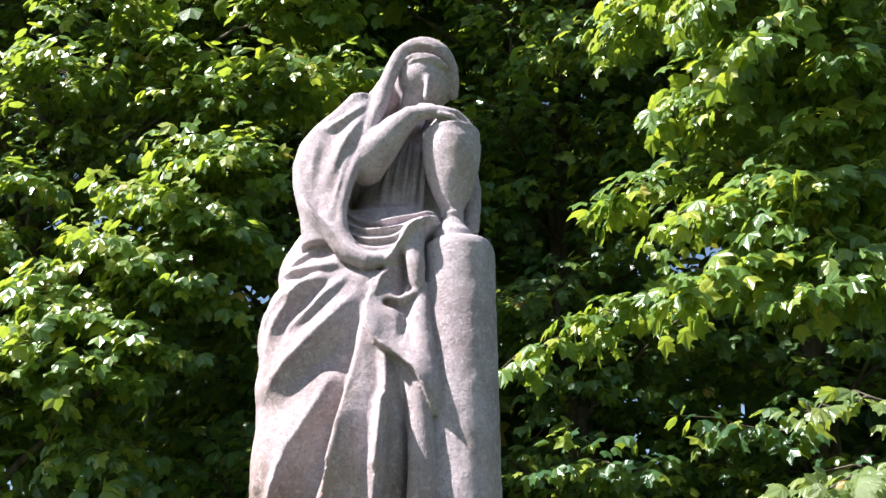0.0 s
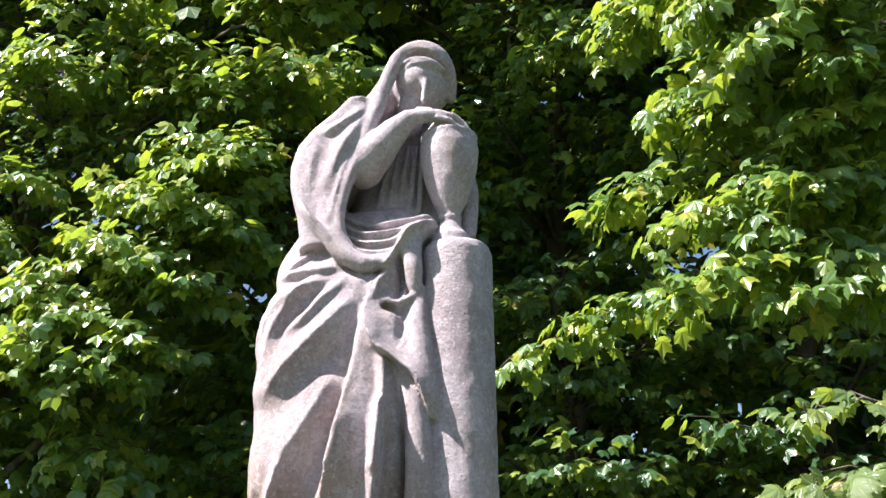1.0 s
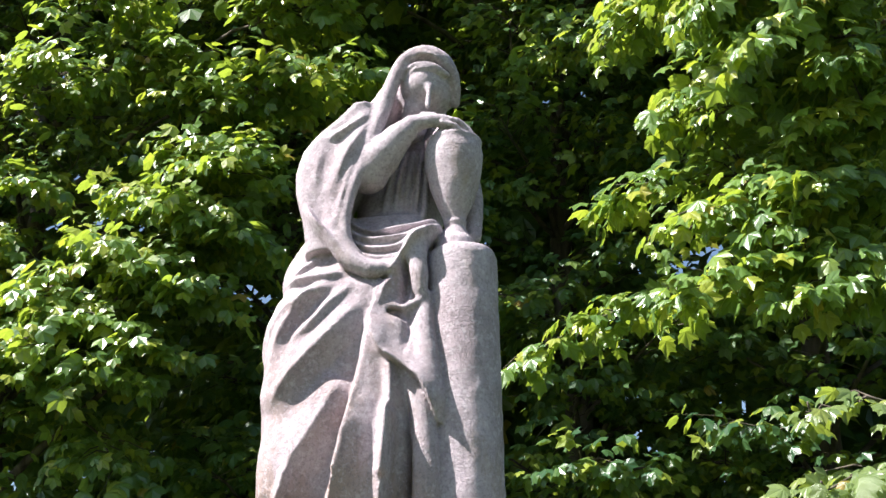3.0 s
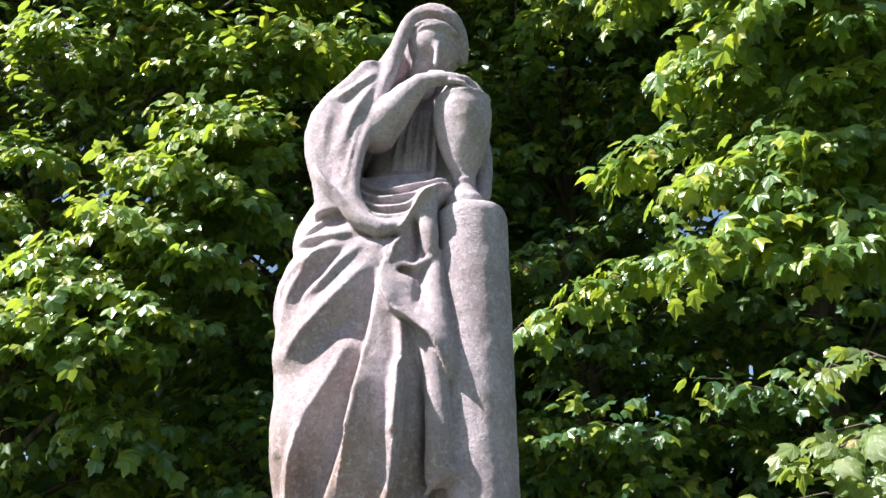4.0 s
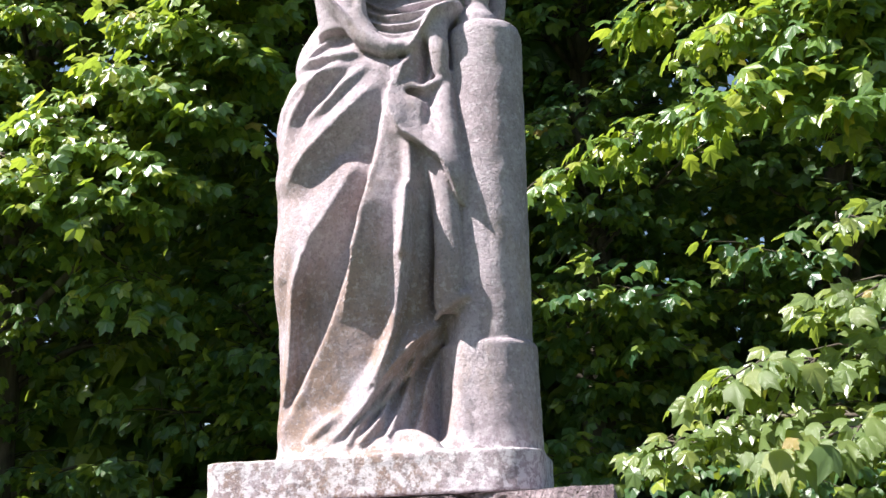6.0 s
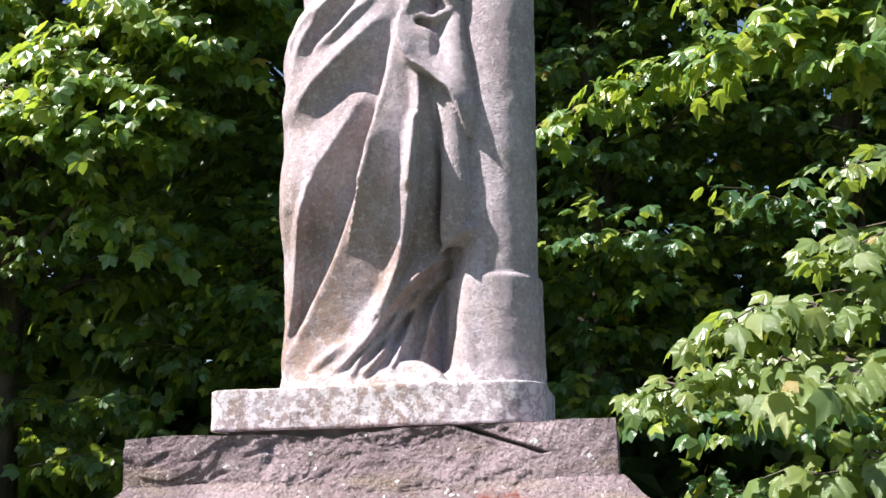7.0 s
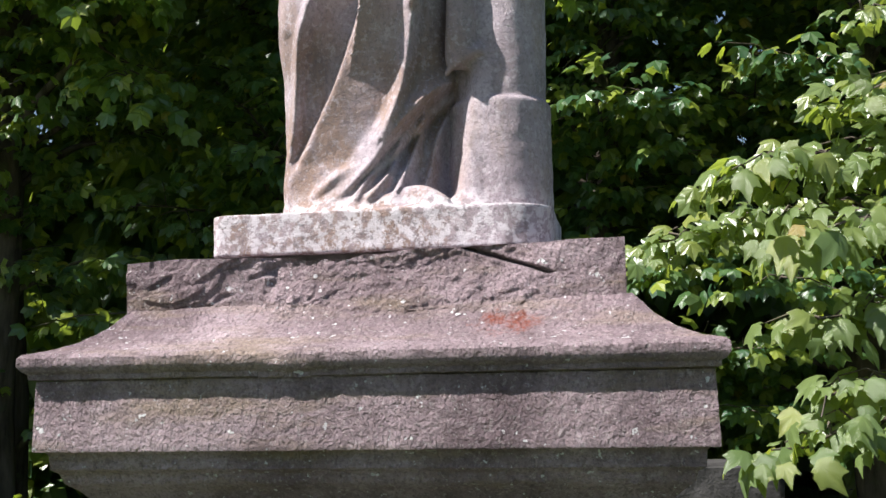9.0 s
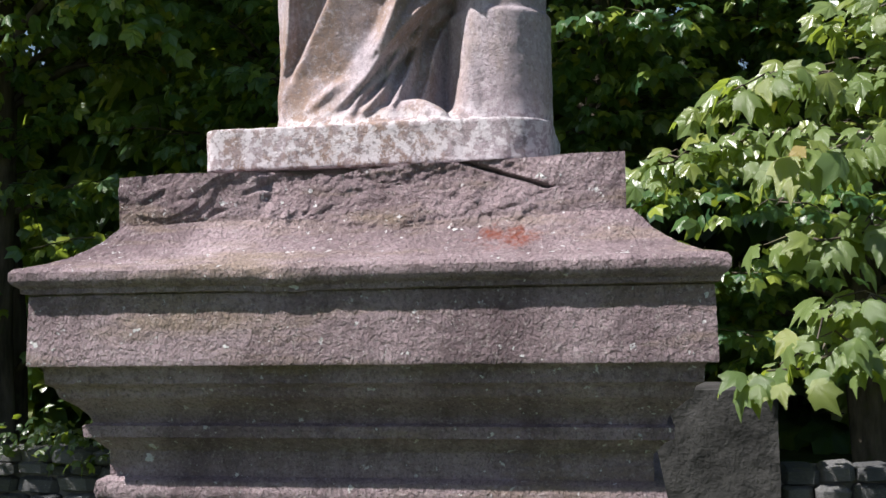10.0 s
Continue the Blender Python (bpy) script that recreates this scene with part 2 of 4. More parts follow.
        lift = high * np.exp(-near / width) * np.clip((0.48 - y) / 0.06, 0, 1) * np.clip((pad - best) / width, 0, 1)
        self.d[cut] -= lift.astype(np.float32)

    def ridge(self, knots, left, right):
        """A fold with a sharp crest along a line on the front (x, z, height), sloping off over its own width to either side."""
        p = np.array(knots, np.float32)
        t, fine = np.arange(len(p)), np.linspace(0, len(p) - 1, 4 * (len(p) - 1) + 1)
        q = np.stack([np.interp(fine, t, p[:, n]) for n in range(3)], 1)
        for _ in range(3):
            q[1:-1] = (q[:-2] + 2 * q[1:-1] + q[2:]) / 4
        pad = max(left, right) + 0.01
        cut, (x, y, z) = self.box((q[:, 0].min() - pad, self.low[1], q[:, 1].min() - pad), (q[:, 0].max() + pad, 0.5, q[:, 1].max() + pad))
        best = np.full(np.broadcast_shapes(x.shape, z.shape), 9.0, np.float32)
        high, side = np.zeros_like(best), np.zeros_like(best)
        for a, b in zip(q[:-1], q[1:]):
            ab = b[:2] - a[:2]
            t = np.clip(((x - a[0]) * ab[0] + (z - a[1]) * ab[1]) / max(float(ab @ ab), 1e-9), 0, 1)
            d = np.hypot(x - a[0] - t * ab[0], z - a[1] - t * ab[1])
            near = d < best
            high = np.where(near, a[2] + t * (b[2] - a[2]), high)
            side = np.where(near, (x - a[0]) * ab[1] - (z - a[1]) * ab[0], side)
            best = np.minimum(best, d)
        s = np.sqrt(best ** 2 + 0.0025 ** 2) - 0.0025
        f = np.clip(1 - s / np.where(side > 0, left, right), 0, 1) ** 1.25
        self.d[cut] -= (high * f * np.clip((0.48 - y) / 0.06, 0, 1)).astype(np.float32)

    def ball(self, centre, radii, k):
        c, r = np.array(centre), np.array(radii)
        cut, (x, y, z) = self.box(c - r - 0.06, c + r + 0.06)
        q = np.sqrt(((x - c[0]) / r[0]) ** 2 + ((y - c[1]) / r[1]) ** 2 + ((z - c[2]) / r[2]) ** 2)
        self.join(cut, (q - 1) * r.min(), k)

    def loft(self, rows, k, power=2.3):
        """Rows of z, centre x, centre y, radius x, radius y."""
        a = np.array(rows, np.float32)
        wide = a[:, 3:].max() + 0.06
        cut, (x, y, z) = self.box((a[:, 1].min() - wide, a[:, 2].min() - wide, a[0, 0] - 0.03), (a[:, 1].max() + wide, a[:, 2].max() + wide, a[-1, 0] + 0.03))
        cx, cy, rx, ry = (np.interp(z, a[:, 0], a[:, n]).astype(np.float32) for n in (1, 2, 3, 4))
        q = (np.abs((x - cx) / rx) ** power + np.abs((y - cy) / ry) ** power) ** (1 / power)
        d = np.maximum((q - 1) * np.minimum(rx, ry), np.maximum(a[0, 0] - z, z - a[-1, 0]))
        self.join(cut, d.astype(np.float32), k)

    def mesh(self, name, material):
        """Surface nets: one corner for each cell that the surface crosses, one quad for each edge."""
        d, s = self.d, self.d < 0
        nx, ny, nz = (n - 1 for n in d.shape)
        total, count = np.zeros((nx, ny, nz, 3), np.float32), np.zeros((nx, ny, nz), np.float32)
        at = lambda f, i, j, k: f[i:i + nx, j:j + ny, k:k + nz]
        for axis in range(3):
            for u in (0, 1):
                for v in (0, 1):
                    o = [u, v]
                    o.insert(axis, 0)
                    e = list(o)
                    e[axis] = 1
                    a, b = at(d, *o), at(d, *e)
                    hit = at(s, *o) != at(s, *e)
                    t = np.where(hit, a / np.where(hit, a - b, 1), 0)
                    for n in range(3):
                        total[..., n] += hit * (t if n == axis else o[n])
                    count += hit
        used = count > 0
        index = np.full(used.shape, -1, np.int32)
        index[used] = np.arange(used.sum())
        cells = np.argwhere(used)
        verts = self.low + self.step * (cells + total[used] / count[used][:, None])
        quads = []
        for axis in range(3):
            lead = np.moveaxis(s, axis, 0)
            idx = np.moveaxis(index, axis, 0)
            cross = lead[:-1, 1:-1, 1:-1] != lead[1:, 1:-1, 1:-1]
            i, j, k = np.nonzero(cross)
            q = np.stack([idx[i, j, k], idx[i, j + 1, k], idx[i, j + 1, k + 1], idx[i, j, k + 1]], 1)
            flip = lead[:-1, 1:-1, 1:-1][i, j, k] ^ (axis == 1)
            q[~flip] = q[~flip][:, ::-1]
            quads.append(q)
        quads = np.concatenate(quads)
        return mesh_of(name, verts, quads[(quads >= 0).all(1)], material)


def wobble(points, scale, depth, seed=0.0):
    """Small uneven shifts, for hand-worn edges."""
    return np.array([depth * noise.noise_vector(Vector(p) * scale + Vector((seed, seed, seed))) for p in points], np.float32)


def moulding(name, profile, hx0, hx1, front, back, parent, step=0.009, wear=0.002, seed=0.0, chip=0.0):
    """A rectangular course of stone: profile is (inset, z) pairs from the bottom up, swept round four mitred sides."""
    pts = []
    for (i0, z0), (i1, z1) in zip(profile[:-1], profile[1:]):
        n = max(1, round(math.hypot(i1 - i0, z1 - z0) / 0.012))
        pts += [(i0 + (i1 - i0) * k / n, z0 + (z1 - z0) * k / n) for k in range(n)]
    pts.append(profile[-1])
    nx, ny = round((hx1 - hx0) / step), round((back - front) / step)
    ring = [(k / nx, 0) for k in range(nx)] + [(1, k / ny) for k in range(ny)] + [(1 - k / nx, 1) for k in range(nx)] + [(0, 1 - k / ny) for k in range(ny)]
    verts, n = [], len(ring)
    for inset, z in pts:
        for u, v in ring:
            verts.append((hx0 + inset + u * (hx1 - hx0 - 2 * inset), front + inset + v * (back - front - 2 * inset), z))
    verts = np.array(verts, np.float32)
    verts += wobble(verts, 9, wear * 0.25, seed) + wobble(verts, 75, wear * 0.45, seed + 7)
    if chip:      # broken stretch of the lip
        hurt = np.exp(-((verts[:, 0] - chip) / 0.09) ** 2) * (verts[:, 1] < front + 0.05)
        verts[:, 2] += hurt * (0.5 + wobble(verts, 22, 1.0, seed + 3)[:, 0]) * -0.006
        verts[:, 1] += hurt * 0.006 * np.abs(wobble(verts, 30, 1.0, seed + 5)[:, 0])
    faces = [(r * n + k, r * n + (k + 1) % n, (r + 1) * n + (k + 1) % n, (r + 1) * n + k) for r in range(len(pts) - 1) for k in range(n)]
    me = bpy.data.meshes.new(name)
    me.from_pydata(verts.tolist(), [], faces + [tuple(range(n))[::-1], tuple(range((len(pts) - 1) * n, len(pts) * n))])
    me.polygons.foreach_set("use_smooth", [True] * len(faces) + [False, False])
    me.set_sharp_from_angle(angle=radians(38))
    me.materials.append(PEDESTAL)
    return under(new(name, me), parent)


# ---- ground ----
def ground():
    n, verts = 60, []
    for j in range(n + 1):
        for i in range(n + 1):
            u, v = 2 * i / n - 1, 2 * j / n - 1
            x, y = 900 * u * abs(u) ** 2, 900 * v * abs(v) ** 2
            verts.append((x, y, 0.04 * noise.noise(Vector((x * 0.6, y * 0.6, 0))) - 0.02))
    faces = [(j * (n + 1) + i, j * (n + 1) + i + 1, (j + 1) * (n + 1) + i + 1, (j + 1) * (n + 1) + i) for j in range(n) for i in range(n)]
    tagged(new("ground", mesh_of("ground", verts, faces, TURF)), "rough shaded grass of an old churchyard", "ground", kind="structure")


ground()


# ---- pedestal ----
def pedestal():
    thing = tagged(new("monument_pedestal"), "weathered moulded sandstone pedestal with chipped top and rust stain", "pedestal")
    f, b = 0.0, 1.06
    l, r = -0.624, 0.618
    moulding("base_step", [(-0.12, -0.03), (-0.12, 0.2), (-0.1, 0.22), (-0.02, 0.24)], l, r, f, b, thing, seed=1)
    moulding("base_moulding", [(-0.01, 0.24), (-0.01, 0.32), (0.03, 0.36), (0.08, 0.40), (0.12, 0.43)], l, r, f, b, thing, seed=2)
    moulding("die", [(0.125, 0.43), (0.125, 1.10)], l, r, f, b, thing, seed=3)
    moulding("astragal", [(0.118, 1.10), (0.108, 1.108), (0.104, 1.125), (0.108, 1.143), (0.122, 1.15)], l, r, f, b, thing, seed=4)
    moulding("frieze", [(0.126, 1.15), (0.126, 1.196), (0.118, 1.205), (0.104, 1.22), (0.098, 1.224)], l, r, f, b, thing, seed=5)
    moulding("bed_moulding", [(0.092, 1.225), (0.09, 1.246), (0.104, 1.25), (0.1, 1.262), (0.086, 1.28), (0.062, 1.3), (0.056, 1.318), (0.044, 1.326), (0.042, 1.352), (0.038, 1.358)], l, r, f, b, thing, seed=6)
    moulding("fascia", [(0.05, 1.357), (0.022, 1.359), (0.021, 1.362), (0.025, 1.484)], l, r, f, b, thing, seed=8)
    moulding("cap", [(0.027, 1.485), (0.015, 1.488), (0.014, 1.497), (0.005, 1.503), (0.0, 1.512), (0.0, 1.526), (0.006, 1.533), (0.04, 1.54), (0.08, 1.556), (0.115, 1.58), (0.14, 1.607), (0.152, 1.618), (0.17, 1.619)], l, r, f, b, thing, seed=9, wear=0.003, chip=-0.11)
    # top block: the flaked left slab stands proud of the spalled middle
    nx, nz, ny = 330, 46, 40
    x0, x1, y0, y1, z0, z1 = -0.488, 0.458, 0.151, 0.9, 1.574, 1.707
    verts, faces = [], []
    rows_n = nz + ny
    for j in range(rows_n + 1):
        for i in range(nx + 1):
            x = x0 + (x1 - x0) * i / nx
            top = z1 + 0.012 * (x - x0) + 0.004 * noise.noise(Vector((x * 9, 3, 0)))
            dip = math.exp(-((x + 0.09) / 0.12) ** 2)
            top -= 0.016 * dip * (0.7 + 0.5 * noise.noise(Vector((x * 25, 0, 0))))
            if j <= nz:
                z, y = z0 + (top - z0) * j / nz, y0
                v = j / nz
                ragged = 0.025 * noise.noise(Vector((z * 40, 1, 5)))
                slab = 1 / (1 + math.exp((x + 0.205 + ragged) / 0.004)) * (1 / (1 + math.exp(-(v - 0.06 - 0.06 * noise.noise(Vector((x * 14, 0, 0)))) / 0.03)))
                crack = x - 0.165 - 0.4 * (1 - v) - 0.01 * noise.noise(Vector((z * 50, 9, 0)))
                right = 1 / (1 + math.exp(-(x - 0.3) / 0.03))
                spall = (1 - slab) * (1 - right)
                skew = z - 0.25 * x
                # plates of stone that came away in ledges
                lie = noise.fractal(Vector((x * 4.5, skew * 13, 2)), 1.0, 2.1, 3) + 0.2 * noise.noise(Vector((x * 16, skew * 9, 7)))
                steps = lie * 3.5
                part_way = steps - math.floor(steps)
                plate = (math.floor(steps) + min(1.0, part_way * 7)) / 3.5
                y += 0.02 * spall - 0.052 * spall * (1 - v) ** 1.5
                y -= (0.010 * spall + 0.014 * slab) * plate
                y += (0.0016 + 0.003 * spall) * noise.fractal(Vector((x * 40, z * 40, 5)), 0.7, 2.2, 4)
                y += 0.022 * math.exp(-(crack / 0.009) ** 2) * (0.6 < v)
            else:
                y, z = y0 + (y1 - y0) * (j - nz) / ny, top + 0.003 * noise.noise(Vector((x * 30, j, 0)))
            verts.append((x, y, z))
    for j in range(rows_n):
        for i in range(nx):
            a = j * (nx + 1) + i
            faces.append((a, a + 1, a + nx + 2, a + nx + 1))
    left = [j * (nx + 1) for j in range(rows_n + 1)]
    right_side = [j * (nx + 1) + nx for j in range(rows_n + 1)]
    n0 = len(verts)
    verts += [(x0, y1, z0), (x1, y1, z0)]
    me = bpy.data.meshes.new("top_block")
    me.from_pydata(verts, [], faces + [tuple(left[::-1] + [n0])[::-1][::-1], tuple(right_side + [n0 + 1]), (left[-1], right_side[-1], n0 + 1, n0), (left[0], n0, n0 + 1, right_side[0])])
    me.polygons.foreach_set("use_smooth", [True] * len(faces) + [False] * 4)
    me.set_sharp_from_angle(angle=radians(50))
    me.materials.append(PEDESTAL)
    under(new("top_block", me), thing)["label"] = "flaked and cracked stone block"
    # thin mortar bed under the statue's plinth
    bed = bmesh.new()
    bmesh.ops.create_cube(bed, size=1, matrix=Matrix.LocRotScale((-0.02, 0.48, 1.7135), None, (0.60, 0.42, 0.017)))
    bmesh.ops.subdivide_edges(bed, edges=bed.edges, cuts=6, use_grid_fill=True)
    for v in bed.verts:
        v.co += 0.006 * noise.noise_vector(v.co * 25) * Vector((1, 1, 0.2))
    me = bpy.data.meshes.new("mortar_bed")
    bed.to_mesh(me)
    me.materials.append(MORTAR)
    under(new("mortar_bed", me), thing)


pedestal()


# ---- statue ----
def statue():
    clay = Clay((-0.40, 0.20, 1.70), (0.38, 0.76, 3.46), 0.0046)
    # skirt, cloak and chest
    clay.loft([(1.790, -0.070, 0.445, 0.190, 0.185), (1.815, -0.070, 0.445, 0.185, 0.175), (1.909, -0.066, 0.460, 0.182, 0.150), (1.998, -0.064, 0.460, 0.191, 0.150), (2.126, -0.055, 0.460, 0.204, 0.150), (2.258, -0.048, 0.460, 0.216, 0.155), (2.354, -0.040, 0.460, 0.216, 0.155), (2.466, -0.039, 0.460, 0.220, 0.155), (2.582, -0.040, 0.460, 0.225, 0.155), (2.668, -0.026, 0.460, 0.210, 0.150), (2.726, -0.012, 0.460, 0.199, 0.140), (2.782, -0.010, 0.465, 0.190, 0.115), (2.841, -0.010, 0.475, 0.175, 0.085), (2.905, -0.005, 0.480, 0.130, 0.070)], 0.001, 2.3)
    clay.loft([(2.824, 0.015, 0.480, 0.156, 0.100), (2.931, 0.060, 0.545, 0.117, 0.100), (3.023, 0.077, 0.565, 0.123, 0.100), (3.143, 0.086, 0.565, 0.134, 0.100), (3.223, 0.096, 0.565, 0.127, 0.100), (3.296, 0.116, 0.54, 0.064, 0.080)], 0.03, 2.3)
    # knee and standing leg under the cloth
    clay.fold([(-0.165, 0.400, 2.622, 0.060), (-0.172, 0.380, 2.519, 0.062), (-0.172, 0.360, 2.372, 0.062), (-0.182, 0.350, 2.251, 0.052), (-0.192, 0.365, 2.117, 0.040), (-0.197, 0.365, 1.968, 0.031), (-0.200, 0.345, 1.855, 0.029)], 0.04)
    clay.fold([(-0.130, 0.430, 2.827, 0.042), (-0.177, 0.425, 2.762, 0.037), (-0.190, 0.420, 2.734, 0.027)], 0.02)
    clay.fold([(-0.211, 0.430, 2.611, 0.042), (-0.222, 0.430, 2.561, 0.037)], 0.03)
    clay.fold([(-0.223, 0.420, 2.305, 0.032), (-0.233, 0.420, 2.265, 0.025)], 0.02)
    clay.fold([(0.080, 0.410, 2.574, 0.070), (0.070, 0.400, 2.363, 0.072), (0.040, 0.405, 2.158, 0.070), (-0.030, 0.400, 1.986, 0.060), (-0.090, 0.375, 1.866, 0.048)], 0.05)
    # gathers over the hip
    clay.ridge([(0.000, 2.722, 0.000), (-0.080, 2.712, 0.018), (-0.150, 2.716, 0.022), (-0.195, 2.722, 0.008)], 0.020, 0.014)
    clay.ridge([(-0.070, 2.800, 0.000), (-0.120, 2.765, 0.014), (-0.165, 2.748, 0.012), (-0.195, 2.735, 0.000)], 0.018, 0.010)
    clay.ridge([(-0.030, 2.690, 0.000), (-0.110, 2.668, 0.016), (-0.185, 2.640, 0.020), (-0.220, 2.600, 0.008)], 0.022, 0.020)
    # broad folds of the skirt, lit on one flank and steep on the other
    clay.ridge([(-0.045, 2.716, 0.0000), (-0.116, 2.675, 0.0200), (-0.170, 2.614, 0.0260), (-0.205, 2.539, 0.0220), (-0.216, 2.450, 0.0000)], 0.0300, 0.0300)
    clay.ridge([(-0.020, 2.680, 0.0040), (-0.066, 2.631, 0.0220), (-0.114, 2.578, 0.0200), (-0.164, 2.546, 0.0000)], 0.0220, 0.0160)
    clay.ridge([(0.011, 2.641, 0.0060), (-0.038, 2.577, 0.0360), (-0.092, 2.523, 0.0460), (-0.146, 2.469, 0.0460), (-0.191, 2.413, 0.0300), (-0.210, 2.376, 0.0040)], 0.0850, 0.0500)
    clay.ridge([(-0.030, 2.446, 0.0040), (-0.048, 2.417, 0.0340), (-0.077, 2.359, 0.0480), (-0.115, 2.297, 0.0500), (-0.151, 2.251, 0.0400), (-0.165, 2.196, 0.0300)], 0.1200, 0.0600)
    clay.ridge([(-0.153, 2.226, 0.0160), (-0.180, 2.158, 0.0300), (-0.192, 2.071, 0.0300), (-0.201, 1.986, 0.0280), (-0.212, 1.914, 0.0180), (-0.220, 1.855, 0.0000)], 0.0220, 0.0160)
    clay.ridge([(-0.226, 2.243, 0.0000), (-0.216, 2.196, 0.0100), (-0.206, 2.178, 0.0000)], 0.0200, 0.0100)
    # the long thin fold and the lit panel beside it
    clay.ridge([(0.033, 2.596, 0.0100), (0.024, 2.527, 0.0300), (0.005, 2.419, 0.0360), (-0.021, 2.303, 0.0380), (-0.041, 2.228, 0.0400)], 0.0160, 0.1500)
    clay.ridge([(-0.027, 2.312, 0.0380), (-0.048, 2.212, 0.0400), (-0.086, 2.102, 0.0400), (-0.135, 2.001, 0.0360), (-0.178, 1.925, 0.0260), (-0.214, 1.861, 0.0060)], 0.0180, 0.1700)
    clay.ridge([(0.075, 2.484, 0.0060), (0.084, 2.426, 0.0260), (0.078, 2.335, 0.0300), (0.066, 2.221, 0.0320)], 0.0200, 0.0120)
    clay.ridge([(0.081, 2.349, 0.0280), (0.067, 2.242, 0.0320), (0.052, 2.143, 0.0340), (0.038, 2.071, 0.0380), (0.020, 2.009, 0.0320), (-0.007, 1.957, 0.0120)], 0.0320, 0.0140)
    clay.ridge([(-0.056, 1.907, 0.0000), (-0.104, 1.880, 0.0120), (-0.141, 1.852, 0.0100), (-0.171, 1.832, 0.0000)], 0.0140, 0.0140)
    # overskirt's hem: the cloth stops in a thick lip over the pleats
    clay.ridge([(0.127, 2.080, 0.0140), (0.084, 2.041, 0.0400), (0.044, 1.998, 0.0460), (0.007, 1.952, 0.0420), (-0.027, 1.906, 0.0320), (-0.070, 1.858, 0.0160), (-0.104, 1.833, 0.0040)], 0.0500, 0.0050)
    clay.ridge([(0.143, 2.057, 0.0000), (0.101, 2.025, -0.0160), (0.061, 1.976, -0.0220), (0.020, 1.924, -0.0200), (-0.017, 1.882, -0.0100), (-0.049, 1.844, 0.0000)], 0.0040, 0.0340)
    # pleats of the underskirt
    clay.ridge([(-0.002, 1.921, 0.0040), (-0.034, 1.880, 0.0180), (-0.063, 1.831, 0.0140)], 0.0100, 0.0140)
    clay.ridge([(0.038, 1.985, 0.0040), (0.015, 1.920, 0.0260), (-0.005, 1.867, 0.0260), (-0.037, 1.830, 0.0160)], 0.0120, 0.0120)
    clay.ridge([(0.075, 2.026, 0.0040), (0.054, 1.954, 0.0260), (0.039, 1.895, 0.0260), (0.019, 1.843, 0.0200)], 0.0120, 0.0120)
    clay.ridge([(0.111, 2.036, 0.0040), (0.090, 1.953, 0.0200), (0.080, 1.893, 0.0200), (0.067, 1.841, 0.0120)], 0.0100, 0.0120)
    clay.ridge([(0.134, 2.059, 0.0080), (0.131, 1.951, 0.0140), (0.117, 1.845, 0.0100)], 0.0100, 0.0200)
    # tail of the shawl in front of the column, its hem turned up
    clay.fold([(0.085, 0.345, 2.549, 0.0201), (0.114, 0.335, 2.475, 0.0248), (0.139, 0.325, 2.391, 0.0293), (0.146, 0.322, 2.300, 0.0326), (0.148, 0.320, 2.211, 0.0347), (0.144, 0.320, 2.150, 0.0333), (0.138, 0.320, 2.116, 0.0237)], 0.012)
    clay.fold([(0.119, 0.310, 2.083, 0.0059), (0.142, 0.304, 2.104, 0.0071), (0.166, 0.306, 2.120, 0.0071), (0.182, 0.315, 2.129, 0.0059)], 0.014)
    clay.groove([(0.140, 0.312, 2.080, 0.0106), (0.168, 0.318, 2.096, 0.0130)], 0.008)
    clay.ridge([(0.114, 2.413, 0.0000), (0.117, 2.311, -0.0100), (0.116, 2.211, -0.0120), (0.108, 2.113, -0.0060)], 0.0100, 0.0080)
    # cloth between the tail and the column
    clay.fold([(0.187, 0.385, 2.516, 0.0202), (0.193, 0.382, 2.355, 0.0273), (0.198, 0.374, 2.210, 0.0341), (0.194, 0.360, 2.095, 0.0384), (0.187, 0.350, 1.996, 0.0402), (0.175, 0.350, 1.901, 0.0398), (0.164, 0.346, 1.825, 0.0418)], 0.030)
    # hanging shawl with a curved edge
    clay.fold([(0.078, 0.350, 2.560, 0.0455), (0.108, 0.346, 2.514, 0.0344), (0.142, 0.342, 2.462, 0.0288), (0.167, 0.338, 2.392, 0.0155)], 0.020)
    clay.fold([(0.159, 0.350, 2.646, 0.0162), (0.151, 0.335, 2.562, 0.0265), (0.161, 0.328, 2.476, 0.0286), (0.174, 0.325, 2.394, 0.0192), (0.180, 0.325, 2.339, 0.0063)], 0.012)
    clay.ridge([(0.030, 2.610, 0.0060), (0.035, 2.553, 0.0240), (0.059, 2.496, 0.0300), (0.101, 2.471, 0.0300), (0.142, 2.435, 0.0300), (0.165, 2.391, 0.0280), (0.180, 2.340, 0.0060)], 0.0040, 0.0500)
    clay.ridge([(0.120, 2.608, 0.0000), (0.117, 2.560, -0.0120), (0.109, 2.485, 0.0000)], 0.0100, 0.0100)
    # knot and the loops of cloth below it
    clay.fold([(0.148, 0.352, 2.792, 0.0222), (0.138, 0.340, 2.751, 0.0260), (0.144, 0.332, 2.698, 0.0244), (0.149, 0.332, 2.659, 0.0175)], 0.010)
    clay.fold([(0.100, 0.352, 2.760, 0.0138), (0.079, 0.340, 2.708, 0.0191), (0.061, 0.330, 2.662, 0.0230), (0.048, 0.325, 2.628, 0.0161)], 0.010)
    clay.fold([(0.037, 0.326, 2.618, 0.0067), (0.073, 0.322, 2.624, 0.0080), (0.108, 0.325, 2.615, 0.0080), (0.138, 0.326, 2.627, 0.0080), (0.156, 0.334, 2.643, 0.0067)], 0.014)
